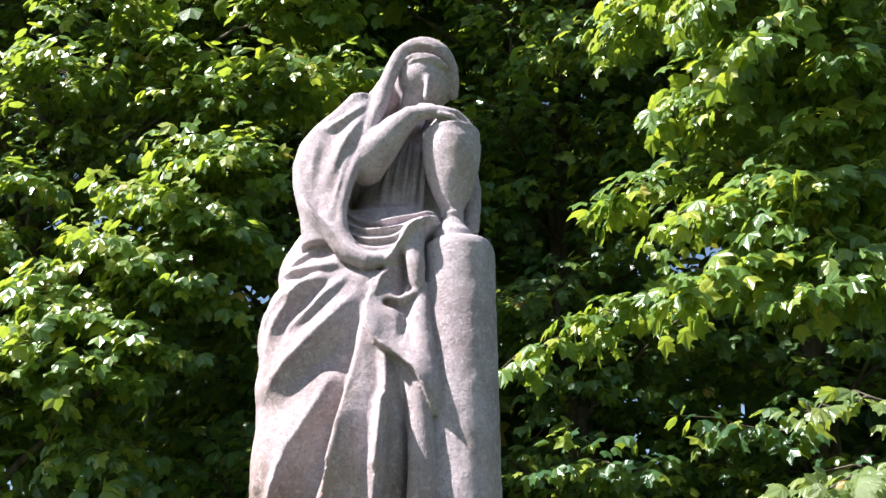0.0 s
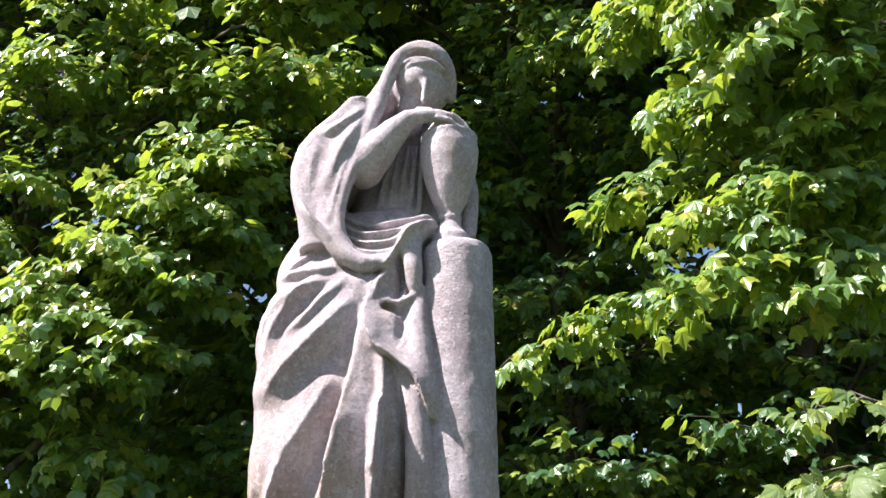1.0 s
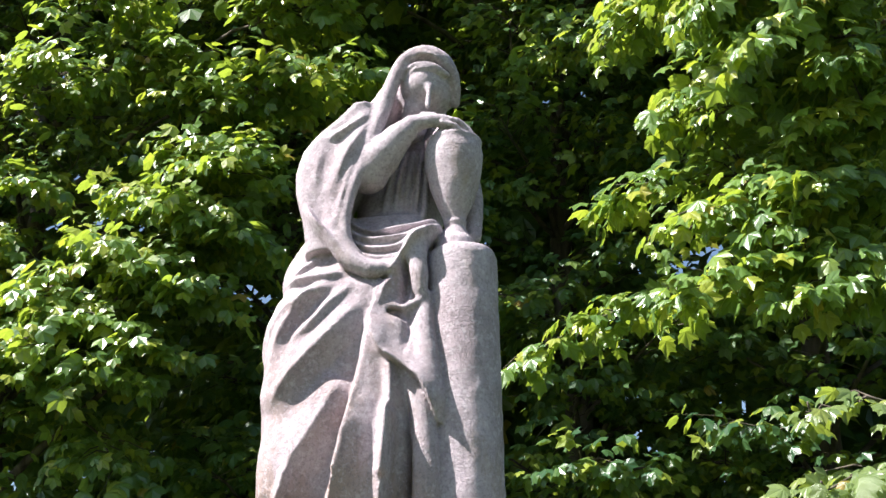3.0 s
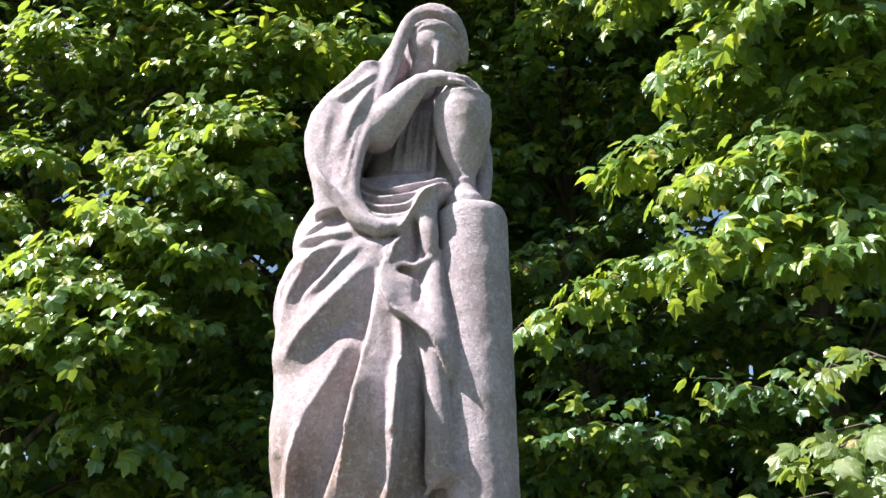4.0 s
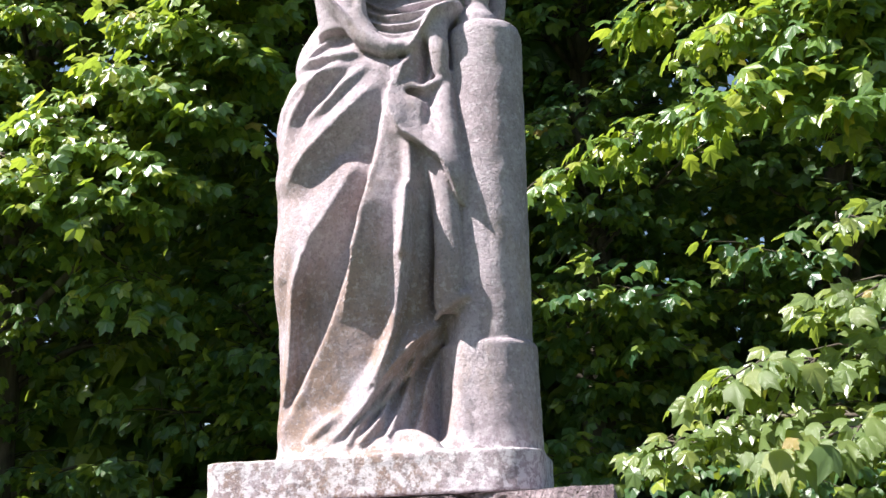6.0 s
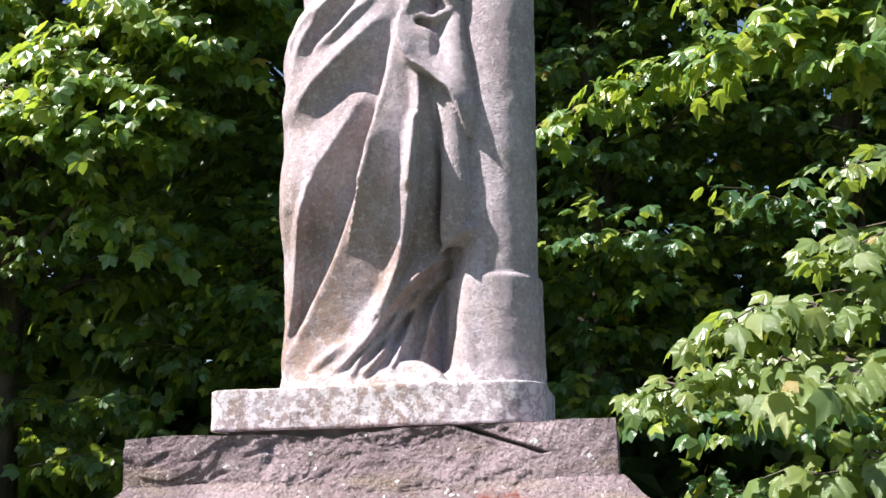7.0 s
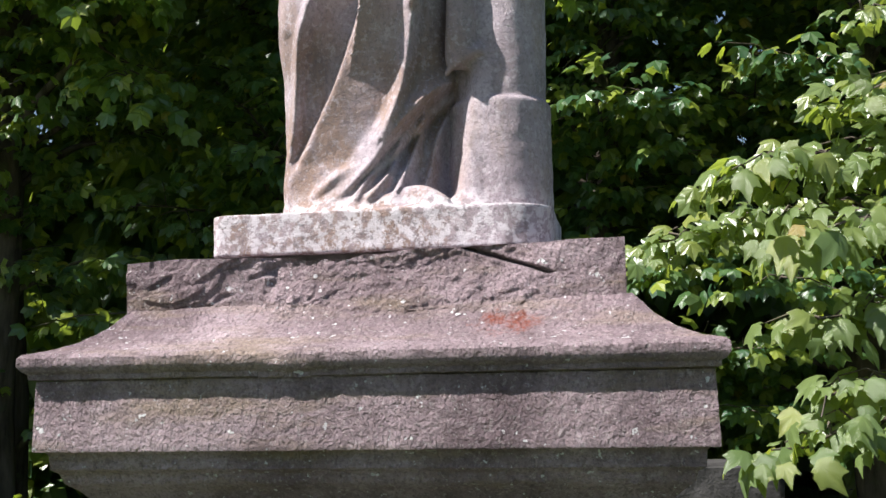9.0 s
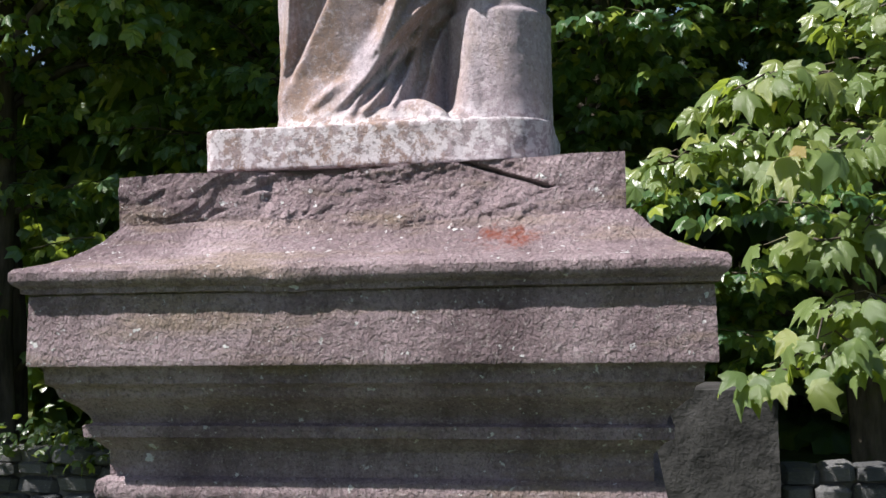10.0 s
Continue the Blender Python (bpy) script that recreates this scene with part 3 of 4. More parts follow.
    clay.groove([(0.053, 0.325, 2.596, 0.0120), (0.083, 0.325, 2.603, 0.0147), (0.105, 0.325, 2.591, 0.0106)], 0.010)
    clay.ridge([(0.111, 2.745, 0.0000), (0.116, 2.701, -0.0200), (0.107, 2.639, -0.0200), (0.098, 2.618, 0.0000)], 0.0120, 0.0120)
    clay.ridge([(0.086, 2.709, 0.0000), (0.066, 2.665, 0.0120), (0.049, 2.620, 0.0000)], 0.0100, 0.0080)
    # feet
    clay.fold([(0.027, 0.300, 1.837, 0.0161), (0.064, 0.285, 1.837, 0.0182), (0.102, 0.262, 1.822, 0.0123), (0.112, 0.255, 1.814, 0.0089)], 0.010)
    clay.fold([(-0.053, 0.310, 1.826, 0.0128), (-0.021, 0.295, 1.828, 0.0138), (0.012, 0.285, 1.826, 0.0114)], 0.010)
    clay.fold([(-0.205, 0.330, 1.829, 0.0083), (-0.158, 0.305, 1.830, 0.0117), (-0.123, 0.300, 1.823, 0.0081)], 0.010)
    # gathered sash round the waist
    clay.fold([(-0.063, 0.400, 2.867, 0.0350), (-0.024, 0.385, 2.809, 0.0409), (0.026, 0.375, 2.779, 0.0438), (0.091, 0.370, 2.790, 0.0438), (0.166, 0.385, 2.831, 0.0292)], 0.025)
    clay.crease([(-0.041, 2.878, 0.0152), (0.017, 2.838, 0.0171), (0.104, 2.833, 0.0171), (0.192, 2.853, 0.0152)], 0.0070)
    clay.crease([(-0.044, 2.847, 0.0152), (0.025, 2.804, 0.0171), (0.114, 2.803, 0.0171), (0.189, 2.835, 0.0133)], 0.0070)
    clay.crease([(-0.038, 2.816, 0.0152), (0.033, 2.773, 0.0171), (0.105, 2.776, 0.0171), (0.168, 2.811, 0.0133)], 0.0070)
    clay.crease([(-0.018, 2.780, 0.0133), (0.040, 2.749, 0.0152), (0.097, 2.754, 0.0152)], 0.0070)
    clay.crease([(0.197, 2.837, 0.0171), (0.150, 2.802, 0.0209), (0.108, 2.756, 0.0209), (0.075, 2.704, 0.0171)], 0.0070)
    clay.crease([(-0.041, 2.863, -0.0123), (0.022, 2.822, -0.0143), (0.108, 2.819, -0.0143), (0.185, 2.843, -0.0123)], 0.0070)
    clay.crease([(-0.038, 2.831, -0.0123), (0.028, 2.790, -0.0143), (0.109, 2.792, -0.0143)], 0.0070)
    clay.crease([(-0.028, 2.798, -0.0123), (0.036, 2.763, -0.0143), (0.100, 2.766, -0.0143)], 0.0070)
    clay.crease([(-0.046, 2.727, -0.0164), (0.026, 2.698, -0.0245), (0.082, 2.702, -0.0204)], 0.0070)
    clay.fold([(-0.062, 0.330, 2.888, 0.0204), (-0.062, 0.320, 2.818, 0.0234), (-0.029, 0.315, 2.755, 0.0248), (0.029, 0.315, 2.714, 0.0234), (0.084, 0.330, 2.724, 0.0161)], 0.016)
    # cloak over the back and shoulder
    clay.loft([(2.784, -0.094, 0.435, 0.056, 0.115), (2.832, -0.105, 0.435, 0.046, 0.115), (2.879, -0.111, 0.435, 0.045, 0.115), (2.928, -0.116, 0.435, 0.053, 0.115), (2.976, -0.112, 0.435, 0.067, 0.115), (3.024, -0.100, 0.435, 0.081, 0.115), (3.080, -0.082, 0.435, 0.082, 0.115), (3.119, -0.056, 0.435, 0.074, 0.115), (3.150, -0.025, 0.435, 0.061, 0.115), (3.197, 0.009, 0.435, 0.033, 0.115)], 0.010, 3.0)
    # skull under the hood, and the face
    clay.ball((0.162, 0.475, 3.333), (0.089, 0.110, 0.095), 0.012)
    clay.fold([(0.136, 0.450, 3.358, 0.0530), (0.097, 0.450, 3.304, 0.0481), (0.061, 0.450, 3.252, 0.0462), (0.014, 0.440, 3.195, 0.0473), (-0.044, 0.440, 3.152, 0.0487)], 0.020)
    clay.fold([(0.064, 0.372, 3.217, 0.0224), (0.032, 0.358, 3.150, 0.0325), (0.002, 0.350, 3.088, 0.0394), (-0.032, 0.345, 3.013, 0.0404), (-0.058, 0.343, 2.939, 0.0343), (-0.068, 0.344, 2.877, 0.0255), (-0.063, 0.344, 2.822, 0.0224)], 0.022)
    clay.ball((0.163, 0.425, 3.265), (0.072, 0.086, 0.076), 0.010)
    clay.fold([(0.138, 0.400, 3.198, 0.0330), (0.124, 0.430, 3.165, 0.0392)], 0.012)
    # hood's rolled rim
    clay.fold([(0.240, 0.440, 3.232, 0.0137), (0.245, 0.420, 3.267, 0.0167), (0.236, 0.388, 3.310, 0.0181), (0.206, 0.366, 3.341, 0.0196), (0.161, 0.360, 3.353, 0.0197), (0.120, 0.356, 3.330, 0.0196), (0.094, 0.352, 3.278, 0.0195), (0.072, 0.348, 3.218, 0.0208), (0.059, 0.342, 3.161, 0.0206), (0.035, 0.335, 3.096, 0.0189), (0.012, 0.326, 3.014, 0.0172), (-0.017, 0.318, 2.938, 0.0155), (-0.034, 0.314, 2.867, 0.0154), (-0.033, 0.314, 2.806, 0.0166), (-0.011, 0.320, 2.764, 0.0165)], 0.008)
    clay.ridge([(0.136, 3.327, 0.0000), (0.167, 3.341, 0.0060), (0.209, 3.328, 0.0060), (0.236, 3.299, 0.0000)], 0.0060, 0.0060)
    # waved hair over the brow
    clay.fold([(0.118, 0.372, 3.298, 0.0091), (0.140, 0.352, 3.298, 0.0120), (0.171, 0.346, 3.299, 0.0119), (0.206, 0.352, 3.291, 0.0119), (0.230, 0.372, 3.279, 0.0090)], 0.008)
    clay.ridge([(0.109, 3.285, 0.0000), (0.137, 3.303, 0.0040), (0.174, 3.308, 0.0040), (0.213, 3.296, 0.0000)], 0.0040, 0.0040)
    clay.ridge([(0.112, 3.270, 0.0000), (0.140, 3.286, 0.0040), (0.176, 3.290, 0.0040), (0.218, 3.274, 0.0000)], 0.0040, 0.0040)
    # brows, nose, sockets and lips
    clay.groove([(0.146, 0.332, 3.214, 0.0073), (0.167, 0.328, 3.205, 0.0073)], 0.018)
    clay.groove([(0.204, 0.330, 3.202, 0.0073), (0.224, 0.338, 3.208, 0.0073)], 0.018)
    clay.fold([(0.186, 0.348, 3.230, 0.0059), (0.183, 0.341, 3.196, 0.0073), (0.181, 0.336, 3.168, 0.0073)], 0.018)
    clay.fold([(0.162, 0.343, 3.150, 0.0058), (0.180, 0.338, 3.147, 0.0058), (0.197, 0.343, 3.146, 0.0058)], 0.010)
    # folds of the cloak
    clay.ridge([(0.031, 3.164, 0.0000), (-0.002, 3.130, 0.0090), (-0.044, 3.105, 0.0100), (-0.085, 3.090, 0.0000)], 0.0160, 0.0100)
    clay.ridge([(0.028, 3.136, 0.0000), (-0.002, 3.078, 0.0100), (-0.035, 3.019, 0.0100), (-0.058, 2.941, 0.0000)], 0.0220, 0.0120)
    clay.ridge([(0.001, 3.031, 0.0000), (-0.026, 2.969, 0.0080), (-0.046, 2.892, 0.0100), (-0.054, 2.823, 0.0000)], 0.0140, 0.0080)
    clay.ridge([(-0.086, 3.078, 0.0000), (-0.108, 3.011, 0.0060), (-0.107, 2.930, 0.0000)], 0.0200, 0.0160)
    clay.ridge([(-0.139, 2.915, 0.0000), (-0.106, 2.861, 0.0140), (-0.071, 2.814, 0.0160), (-0.042, 2.774, 0.0000)], 0.0200, 0.0060)
    # bent arm, the hand over the urn, and the far arm
    clay.fold([(-0.019, 0.400, 3.080, 0.0505), (0.014, 0.368, 3.004, 0.0507)], 0.012)
    clay.fold([(0.020, 0.362, 3.010, 0.0535), (0.059, 0.348, 3.044, 0.0477), (0.102, 0.338, 3.086, 0.0362), (0.142, 0.334, 3.116, 0.0232)], 0.006)
    clay.fold([(0.139, 0.335, 3.120, 0.0218), (0.177, 0.336, 3.124, 0.0188), (0.217, 0.342, 3.124, 0.0174), (0.251, 0.352, 3.119, 0.0116)], 0.006)
    clay.fold([(0.221, 0.336, 3.125, 0.0072), (0.258, 0.343, 3.120, 0.0072), (0.279, 0.356, 3.098, 0.0058)], 0.003)
    clay.fold([(0.216, 0.330, 3.111, 0.0072), (0.250, 0.336, 3.103, 0.0072), (0.269, 0.346, 3.080, 0.0058)], 0.003)
    # pleats of the chest
    clay.fold([(0.075, 0.462, 3.111, 0.0061), (0.055, 0.457, 3.025, 0.0075), (0.036, 0.450, 2.921, 0.0073)], 0.007)
    clay.fold([(0.097, 0.462, 3.109, 0.0061), (0.081, 0.457, 3.022, 0.0075), (0.066, 0.450, 2.918, 0.0073)], 0.007)
    clay.fold([(0.118, 0.462, 3.106, 0.0060), (0.105, 0.457, 3.020, 0.0075), (0.092, 0.450, 2.915, 0.0073)], 0.007)
    clay.fold([(0.140, 0.462, 3.103, 0.0060), (0.129, 0.457, 3.017, 0.0074), (0.119, 0.450, 2.912, 0.0073)], 0.007)
    clay.fold([(0.158, 0.462, 3.101, 0.0060), (0.151, 0.457, 3.014, 0.0074), (0.144, 0.450, 2.909, 0.0073)], 0.007)
    clay.fold([(0.194, 0.500, 3.148, 0.0526), (0.244, 0.500, 3.056, 0.0409), (0.275, 0.470, 2.945, 0.0248), (0.268, 0.440, 2.830, 0.0219)], 0.008)
    # low mound of stone round the feet
    clay.ball((0.05, 0.42, 1.795), (0.24, 0.17, 0.035), 0.03)
    # column, its drum, and the urn on it
    clay.loft([(1.795, 0.211, 0.415, 0.107, 0.107), (2.026, 0.213, 0.415, 0.105, 0.105), (2.032, 0.213, 0.415, 0.101, 0.101)], 0.006, 2)
    clay.loft([(2.02, 0.214, 0.415, 0.095, 0.095), (2.755, 0.239, 0.415, 0.0885, 0.0885), (2.772, 0.239, 0.415, 0.083, 0.083), (2.78, 0.239, 0.415, 0.072, 0.072)], 0.006, 2)
    clay.loft([(2.775, 0.228, 0.405, 0.052, 0.052), (2.806, 0.228, 0.405, 0.048, 0.048), (2.822, 0.228, 0.405, 0.033, 0.033), (2.845, 0.229, 0.405, 0.026, 0.026), (2.858, 0.229, 0.405, 0.031, 0.031), (2.864, 0.229, 0.405, 0.027, 0.027), (2.885, 0.23, 0.405, 0.034, 0.034), (2.915, 0.231, 0.405, 0.048, 0.048), (2.96, 0.232, 0.405, 0.062, 0.062), (3.01, 0.233, 0.405, 0.072, 0.072), (3.05, 0.234, 0.405, 0.0755, 0.0755), (3.076, 0.235, 0.405, 0.0725, 0.0725), (3.084, 0.235, 0.405, 0.0745, 0.0745), (3.090, 0.235, 0.405, 0.072, 0.072), (3.094, 0.235, 0.405, 0.064, 0.064), (3.12, 0.236, 0.405, 0.05, 0.05), (3.15, 0.237, 0.405, 0.028, 0.028)], 0.005, 2)
    # plinth, with one end rounded to the column
    cut, (x, y, z) = clay.box((-0.4, 0.2, 1.7), (0.36, 0.76, 1.83))
    turn = np.where(x > 0, 0.095, 0.03)
    px, py = np.abs(x + 0.018) - (0.338 - turn), np.abs(y - 0.475) - (0.24 - turn)
    flat = np.hypot(np.maximum(px, 0), np.maximum(py, 0)) + np.minimum(np.maximum(px, py), 0) - turn
    clay.join(cut, np.maximum(flat, np.maximum(1.7205 - z, z - 1.803)).astype(np.float32), 0.008)
    me = clay.mesh("statue", STATUE)
    co = np.empty(len(me.vertices) * 3, np.float32)
    me.vertices.foreach_get("co", co)
    co = co.reshape(-1, 3)
    co += wobble(co, 30, 0.0016)
    me.vertices.foreach_set("co", co.ravel())
    me.update()
    tagged(new("statue", me), "weathered pale stone statue of a veiled mourner with an urn", "statue")


statue()


# ---- low wall behind ----
def low_wall(name, x0, x1, y, top, label):
    """A rubble wall: a mortar core and stones of their own."""
    rnd = random.Random(name)
    core = bmesh.new()
    bmesh.ops.create_cube(core, size=1, matrix=Matrix.LocRotScale(((x0 + x1) / 2, y + 0.2, top / 2 - 0.02), None, (x1 - x0, 0.34, top)))
    me = bpy.data.meshes.new(name)
    core.to_mesh(me)
    me.materials.append(MORTAR)
    wall = tagged(new(name, me), label, "wall", kind="structure")
    shapes = []
    for k in range(8):
        bm = bmesh.new()
        bmesh.ops.create_cube(bm, size=1)
        bmesh.ops.bevel(bm, geom=bm.edges[:], offset=0.16, segments=1, affect="EDGES")
        for v in bm.verts:
            v.co += 0.09 * noise.noise_vector(v.co * 2 + Vector((k * 5, 0, 0)))
        sm = bpy.data.meshes.new("stone")
        bm.to_mesh(sm)
        sm.materials.append(RUBBLE)
        shapes.append(sm)
    z = 0.0
    while z < top - 0.05:
        h = min(rnd.uniform(0.06, 0.12), top - z + 0.03)
        x = x0
        while x < x1:
            w = rnd.uniform(0.09, 0.24)
            st = under(new("stone", rnd.choice(shapes)), wall)
            st.location = (x + w / 2, y + 0.06 + rnd.uniform(-0.03, 0.03), z + h / 2 + rnd.uniform(-0.01, 0.01))
            st.scale = (w * 0.96, 0.2, h * 0.95)
            st.rotation_euler = (rnd.uniform(-0.06, 0.06), rnd.uniform(-0.08, 0.08), rnd.uniform(-0.08, 0.08))
            x += w
        z += h


low_wall("wall_left", -4.4, -0.9, 3.4, 0.66, "low grey rubble stone wall under ivy")
low_wall("wall_right", 1.16, 3.4, 3.4, 0.6, "low grey rubble stone wall in deep shade")


def pier():
    bm = bmesh.new()
    bmesh.ops.create_cube(bm, size=1, matrix=Matrix.LocRotScale((0.78, 3.5, 0.49), None, (0.72, 0.42, 1.0)))
    bmesh.ops.subdivide_edges(bm, edges=bm.edges, cuts=14, use_grid_fill=True)
    for v in bm.verts:
        v.co += 0.005 * noise.noise_vector(v.co * 7) + 0.004 * noise.noise_vector(v.co * 25)
    me = bpy.data.meshes.new("stone_pier")
    bm.to_mesh(me)
    me.materials.append(SHADED_STONE)
    tagged(new("stone_pier", me), "squat stone pier at a gap in the wall, coloured dark for shade", "pier")


pier()


# ---- trees ----
def leaf_template(fine):
    """A five-lobed maple leaf, its stalk at the origin, pointing along x, drooping at the lobes."""
    lobes = [(-116, 0.62), (-58, 0.88), (0, 1.0), (58, 0.88), (116, 0.62)]
    ring = [(180, 0.06)]
    for n, (ang, far) in enumerate(lobes):
        ring += [(ang - 15, far * 0.78), (ang, far), (ang + 15, far * 0.78)] if fine else [(ang, far)]
        if n < 4:
            ring.append(((ang + lobes[n + 1][0]) / 2, 0.66))
    pts = [(0.0, 0.0, 0.0)]
    for ang, far in ring:
        a = radians(ang)
        x, y = far * math.cos(a) * 0.62 + 0.24 * (far > 0.1), far * math.sin(a) * 0.66
        r = math.hypot(x - 0.1, y)
        pts.append((x, y, -0.8 * r * r + 0.12 * abs(y)))
    pts[0] = (0.22, 0, 0.02)
    n = len(ring)
    tris = [(0, 1 + k, 1 + (k + 1) % n) for k in range(n)]
    return np.array(pts, np.float32), np.array(tris, np.int32)


COARSE, FINE = leaf_template(False), leaf_template(True)


class Tree:
    """Gathers limbs and leaves in numbers, then becomes one thing with its parts."""

    def __init__(self, seed):
        self.rng = np.random.default_rng(seed)
        self.wood, self.places, self.frames, self.sizes = [], [], [], []

    def branch(self, pts, r0, r1):
        self.wood.append((np.array(pts, float), r0, r1))

    def spray(self, a, b, leaves, size, spread=0.16):
        """A twig from a to b with leaves along it in pairs; each leaf leans out, down and towards the light."""
        rng = self.rng
        a, b = np.array(a, float), np.array(b, float)
        way = (b - a) / max(np.linalg.norm(b - a), 1e-6)
        side = np.cross(way, (0, 0, 1.0))
        side /= max(np.linalg.norm(side), 1e-6)
        for k in range(leaves):
            f = 0.3 + 0.75 * (k + rng.random()) / leaves
            flip = 1 if k % 2 else -1
            out = way * rng.uniform(0.2, 1.0) + side * flip * rng.uniform(0.2, 1.1) + np.array((0, -0.25, -0.35)) + rng.normal(0, 0.25, 3)
            out /= np.linalg.norm(out)
            up = np.array((-0.2, -0.35, 0.9)) + rng.normal(0, 0.42, 3)
            y = np.cross(up, out)
            y /= max(np.linalg.norm(y), 1e-6)
            z = np.cross(out, y)
            s = size * rng.uniform(0.6, 1.2)
            self.places.append(a + (b - a) * f + out * 0.3 * s + side * flip * spread * rng.uniform(0, 0.6))
            self.frames.append(np.stack([out, y, z], 1) * s)

    def bough(self, a, b, reach, twigs, leaves, size, r0=0.03):
        """A bough from a to b that sags, with twigs to both sides, longest in the middle."""
        rng = self.rng
        a, b = np.array(a, float), np.array(b, float)
        n = 6
        line = [a + (b - a) * k / n + np.array((0, 0, 0.10 * np.linalg.norm(b - a) * math.sin(math.pi * k / n))) + (rng.normal(0, 0.02, 3) if 0 < k < n else 0) for k in range(n + 1)]
        self.branch(line, r0, 0.004)
        line = np.array(line)
        way = (b - a) / np.linalg.norm(b - a)
        side = np.cross(way, (0, 0, 1.0))
        side /= max(np.linalg.norm(side), 1e-6)
        for k in range(twigs):
            f = 0.25 + 0.75 * (k + rng.random()) / twigs
            p = np.array([np.interp(f * n, range(n + 1), line[:, c]) for c in range(3)])
            flip = 1 if k % 2 else -1
            long = reach * rng.uniform(0.5, 1.1) * (1.15 - 0.6 * abs(f - 0.5))
            end = p + way * long * rng.uniform(0.3, 0.9) + side * flip * long * rng.uniform(0.3, 1.0) + np.array((0, 0, rng.normal(-0.12, 0.22))) * long
            if rng.random() < 0.5:
                self.branch([p, (p + end) / 2 + (0, 0, 0.03), end], 0.006, 0.002)
            self.spray(p, end, leaves, size)

    def leaf_arrays(self, template, keep=slice(None)):
        pts, tris = template
        places, frames = np.array(self.places[keep]), np.array(self.frames[keep])
        verts = np.einsum("nij,kj->nki", frames, pts) + places[:, None]
        faces = tris[None] + (np.arange(len(places)) * len(pts))[:, None, None]
        return verts.reshape(-1, 3), faces.reshape(-1, 3)

    def wood_mesh(self, name, runs):
        verts, faces = [], []
        for pts, r0, r1 in runs:
            sides = 10 if r0 > 0.05 else 5
            base = len(verts)
            n = len(pts)
            for k, p in enumerate(pts):
                way = pts[min(k + 1, n - 1)] - pts[max(k - 1, 0)]
                way = way / max(np.linalg.norm(way), 1e-9)
                u = np.cross(way, (0.3, 0.9, 0.2))
                u /= np.linalg.norm(u)
                v = np.cross(way, u)
                r = r0 + (r1 - r0) * k / (n - 1)
                for s in range(sides):
                    a = 2 * math.pi * s / sides
                    rr = r * (1 + 0.12 * math.sin(3 * a + k))
                    verts.append(p + rr * (math.cos(a) * u + math.sin(a) * v))
            for k in range(n - 1):
                for s in range(sides):
                    faces.append((base + k * sides + s, base + k * sides + (s + 1) % sides, base + (k + 1) * sides + (s + 1) % sides, base + (k + 1) * sides + s))
        return mesh_of(name, verts, faces, BARK)

    def build(self, label, trunk, leaf_material, template=COARSE):
        thing = tagged(new("maple_tree"), label, "tree", group="maples behind the monument")
        under(new("trunk", self.wood_mesh("trunk", [trunk])), thing)
        under(new("branchwork", self.wood_mesh("branchwork", self.wood)), thing)
        crown = under(new("crown", mesh_of("crown", *self.leaf_arrays(template), leaf_material, False)), thing)
        crown["kind"] = "stuff"
        return thing


def trunk_line(x, y, high, lean, seed):
    r = np.random.default_rng(seed)
    return np.array([(x + lean * k / 8 + r.normal(0, 0.05), y + r.normal(0, 0.05), -0.05 + high * k / 8) for k in range(9)])


def wild_tree(seed, x, y, high, radius, low, boughs, label, material, size=0.15, front=0.5):
    """A tree of the dense belt: boughs to all sides, more of them towards the open side."""
    t = Tree(seed)
    line = trunk_line(x, y, high, t.rng.normal(0, 0.3), seed)
    for k in range(boughs):
        z = low + (high - low) * ((k + t.rng.random()) / boughs)
        a = t.rng.uniform(0, 2 * math.pi) if t.rng.random() > front else t.rng.normal(-math.pi / 2, 0.7)
        long = radius * t.rng.uniform(0.45, 1.0) * (1.0 - 0.35 * (z - low) / (high - low))
        p = np.array([np.interp(z, line[:, 2], line[:, c]) for c in range(2)])
        tip = (p[0] + long * math.cos(a), p[1] + long * math.sin(a), z + long * t.rng.uniform(-0.15, 0.35))
        t.bough((p[0], p[1], z - 0.15 * long), tip, 0.6, 18, 9, size)
    return t, line


BELT = [
    # seed, x, y, height, radius, lowest bough, boughs
    (11, -4.6, 6.2, 10.5, 2.6, 1.0, 80),
    (12, -2.3, 7.2, 11.0, 2.5, 0.9, 80),
    (13, 0.1, 7.0, 11.0, 2.4, 0.8, 80),
    (14, 2.3, 6.8, 10.5, 2.4, 0.8, 80),
    (15, 4.4, 6.0, 10.0, 2.4, 0.9, 60),
    (16, -7.2, 5.4, 10.5, 2.8, 1.0, 60),
]
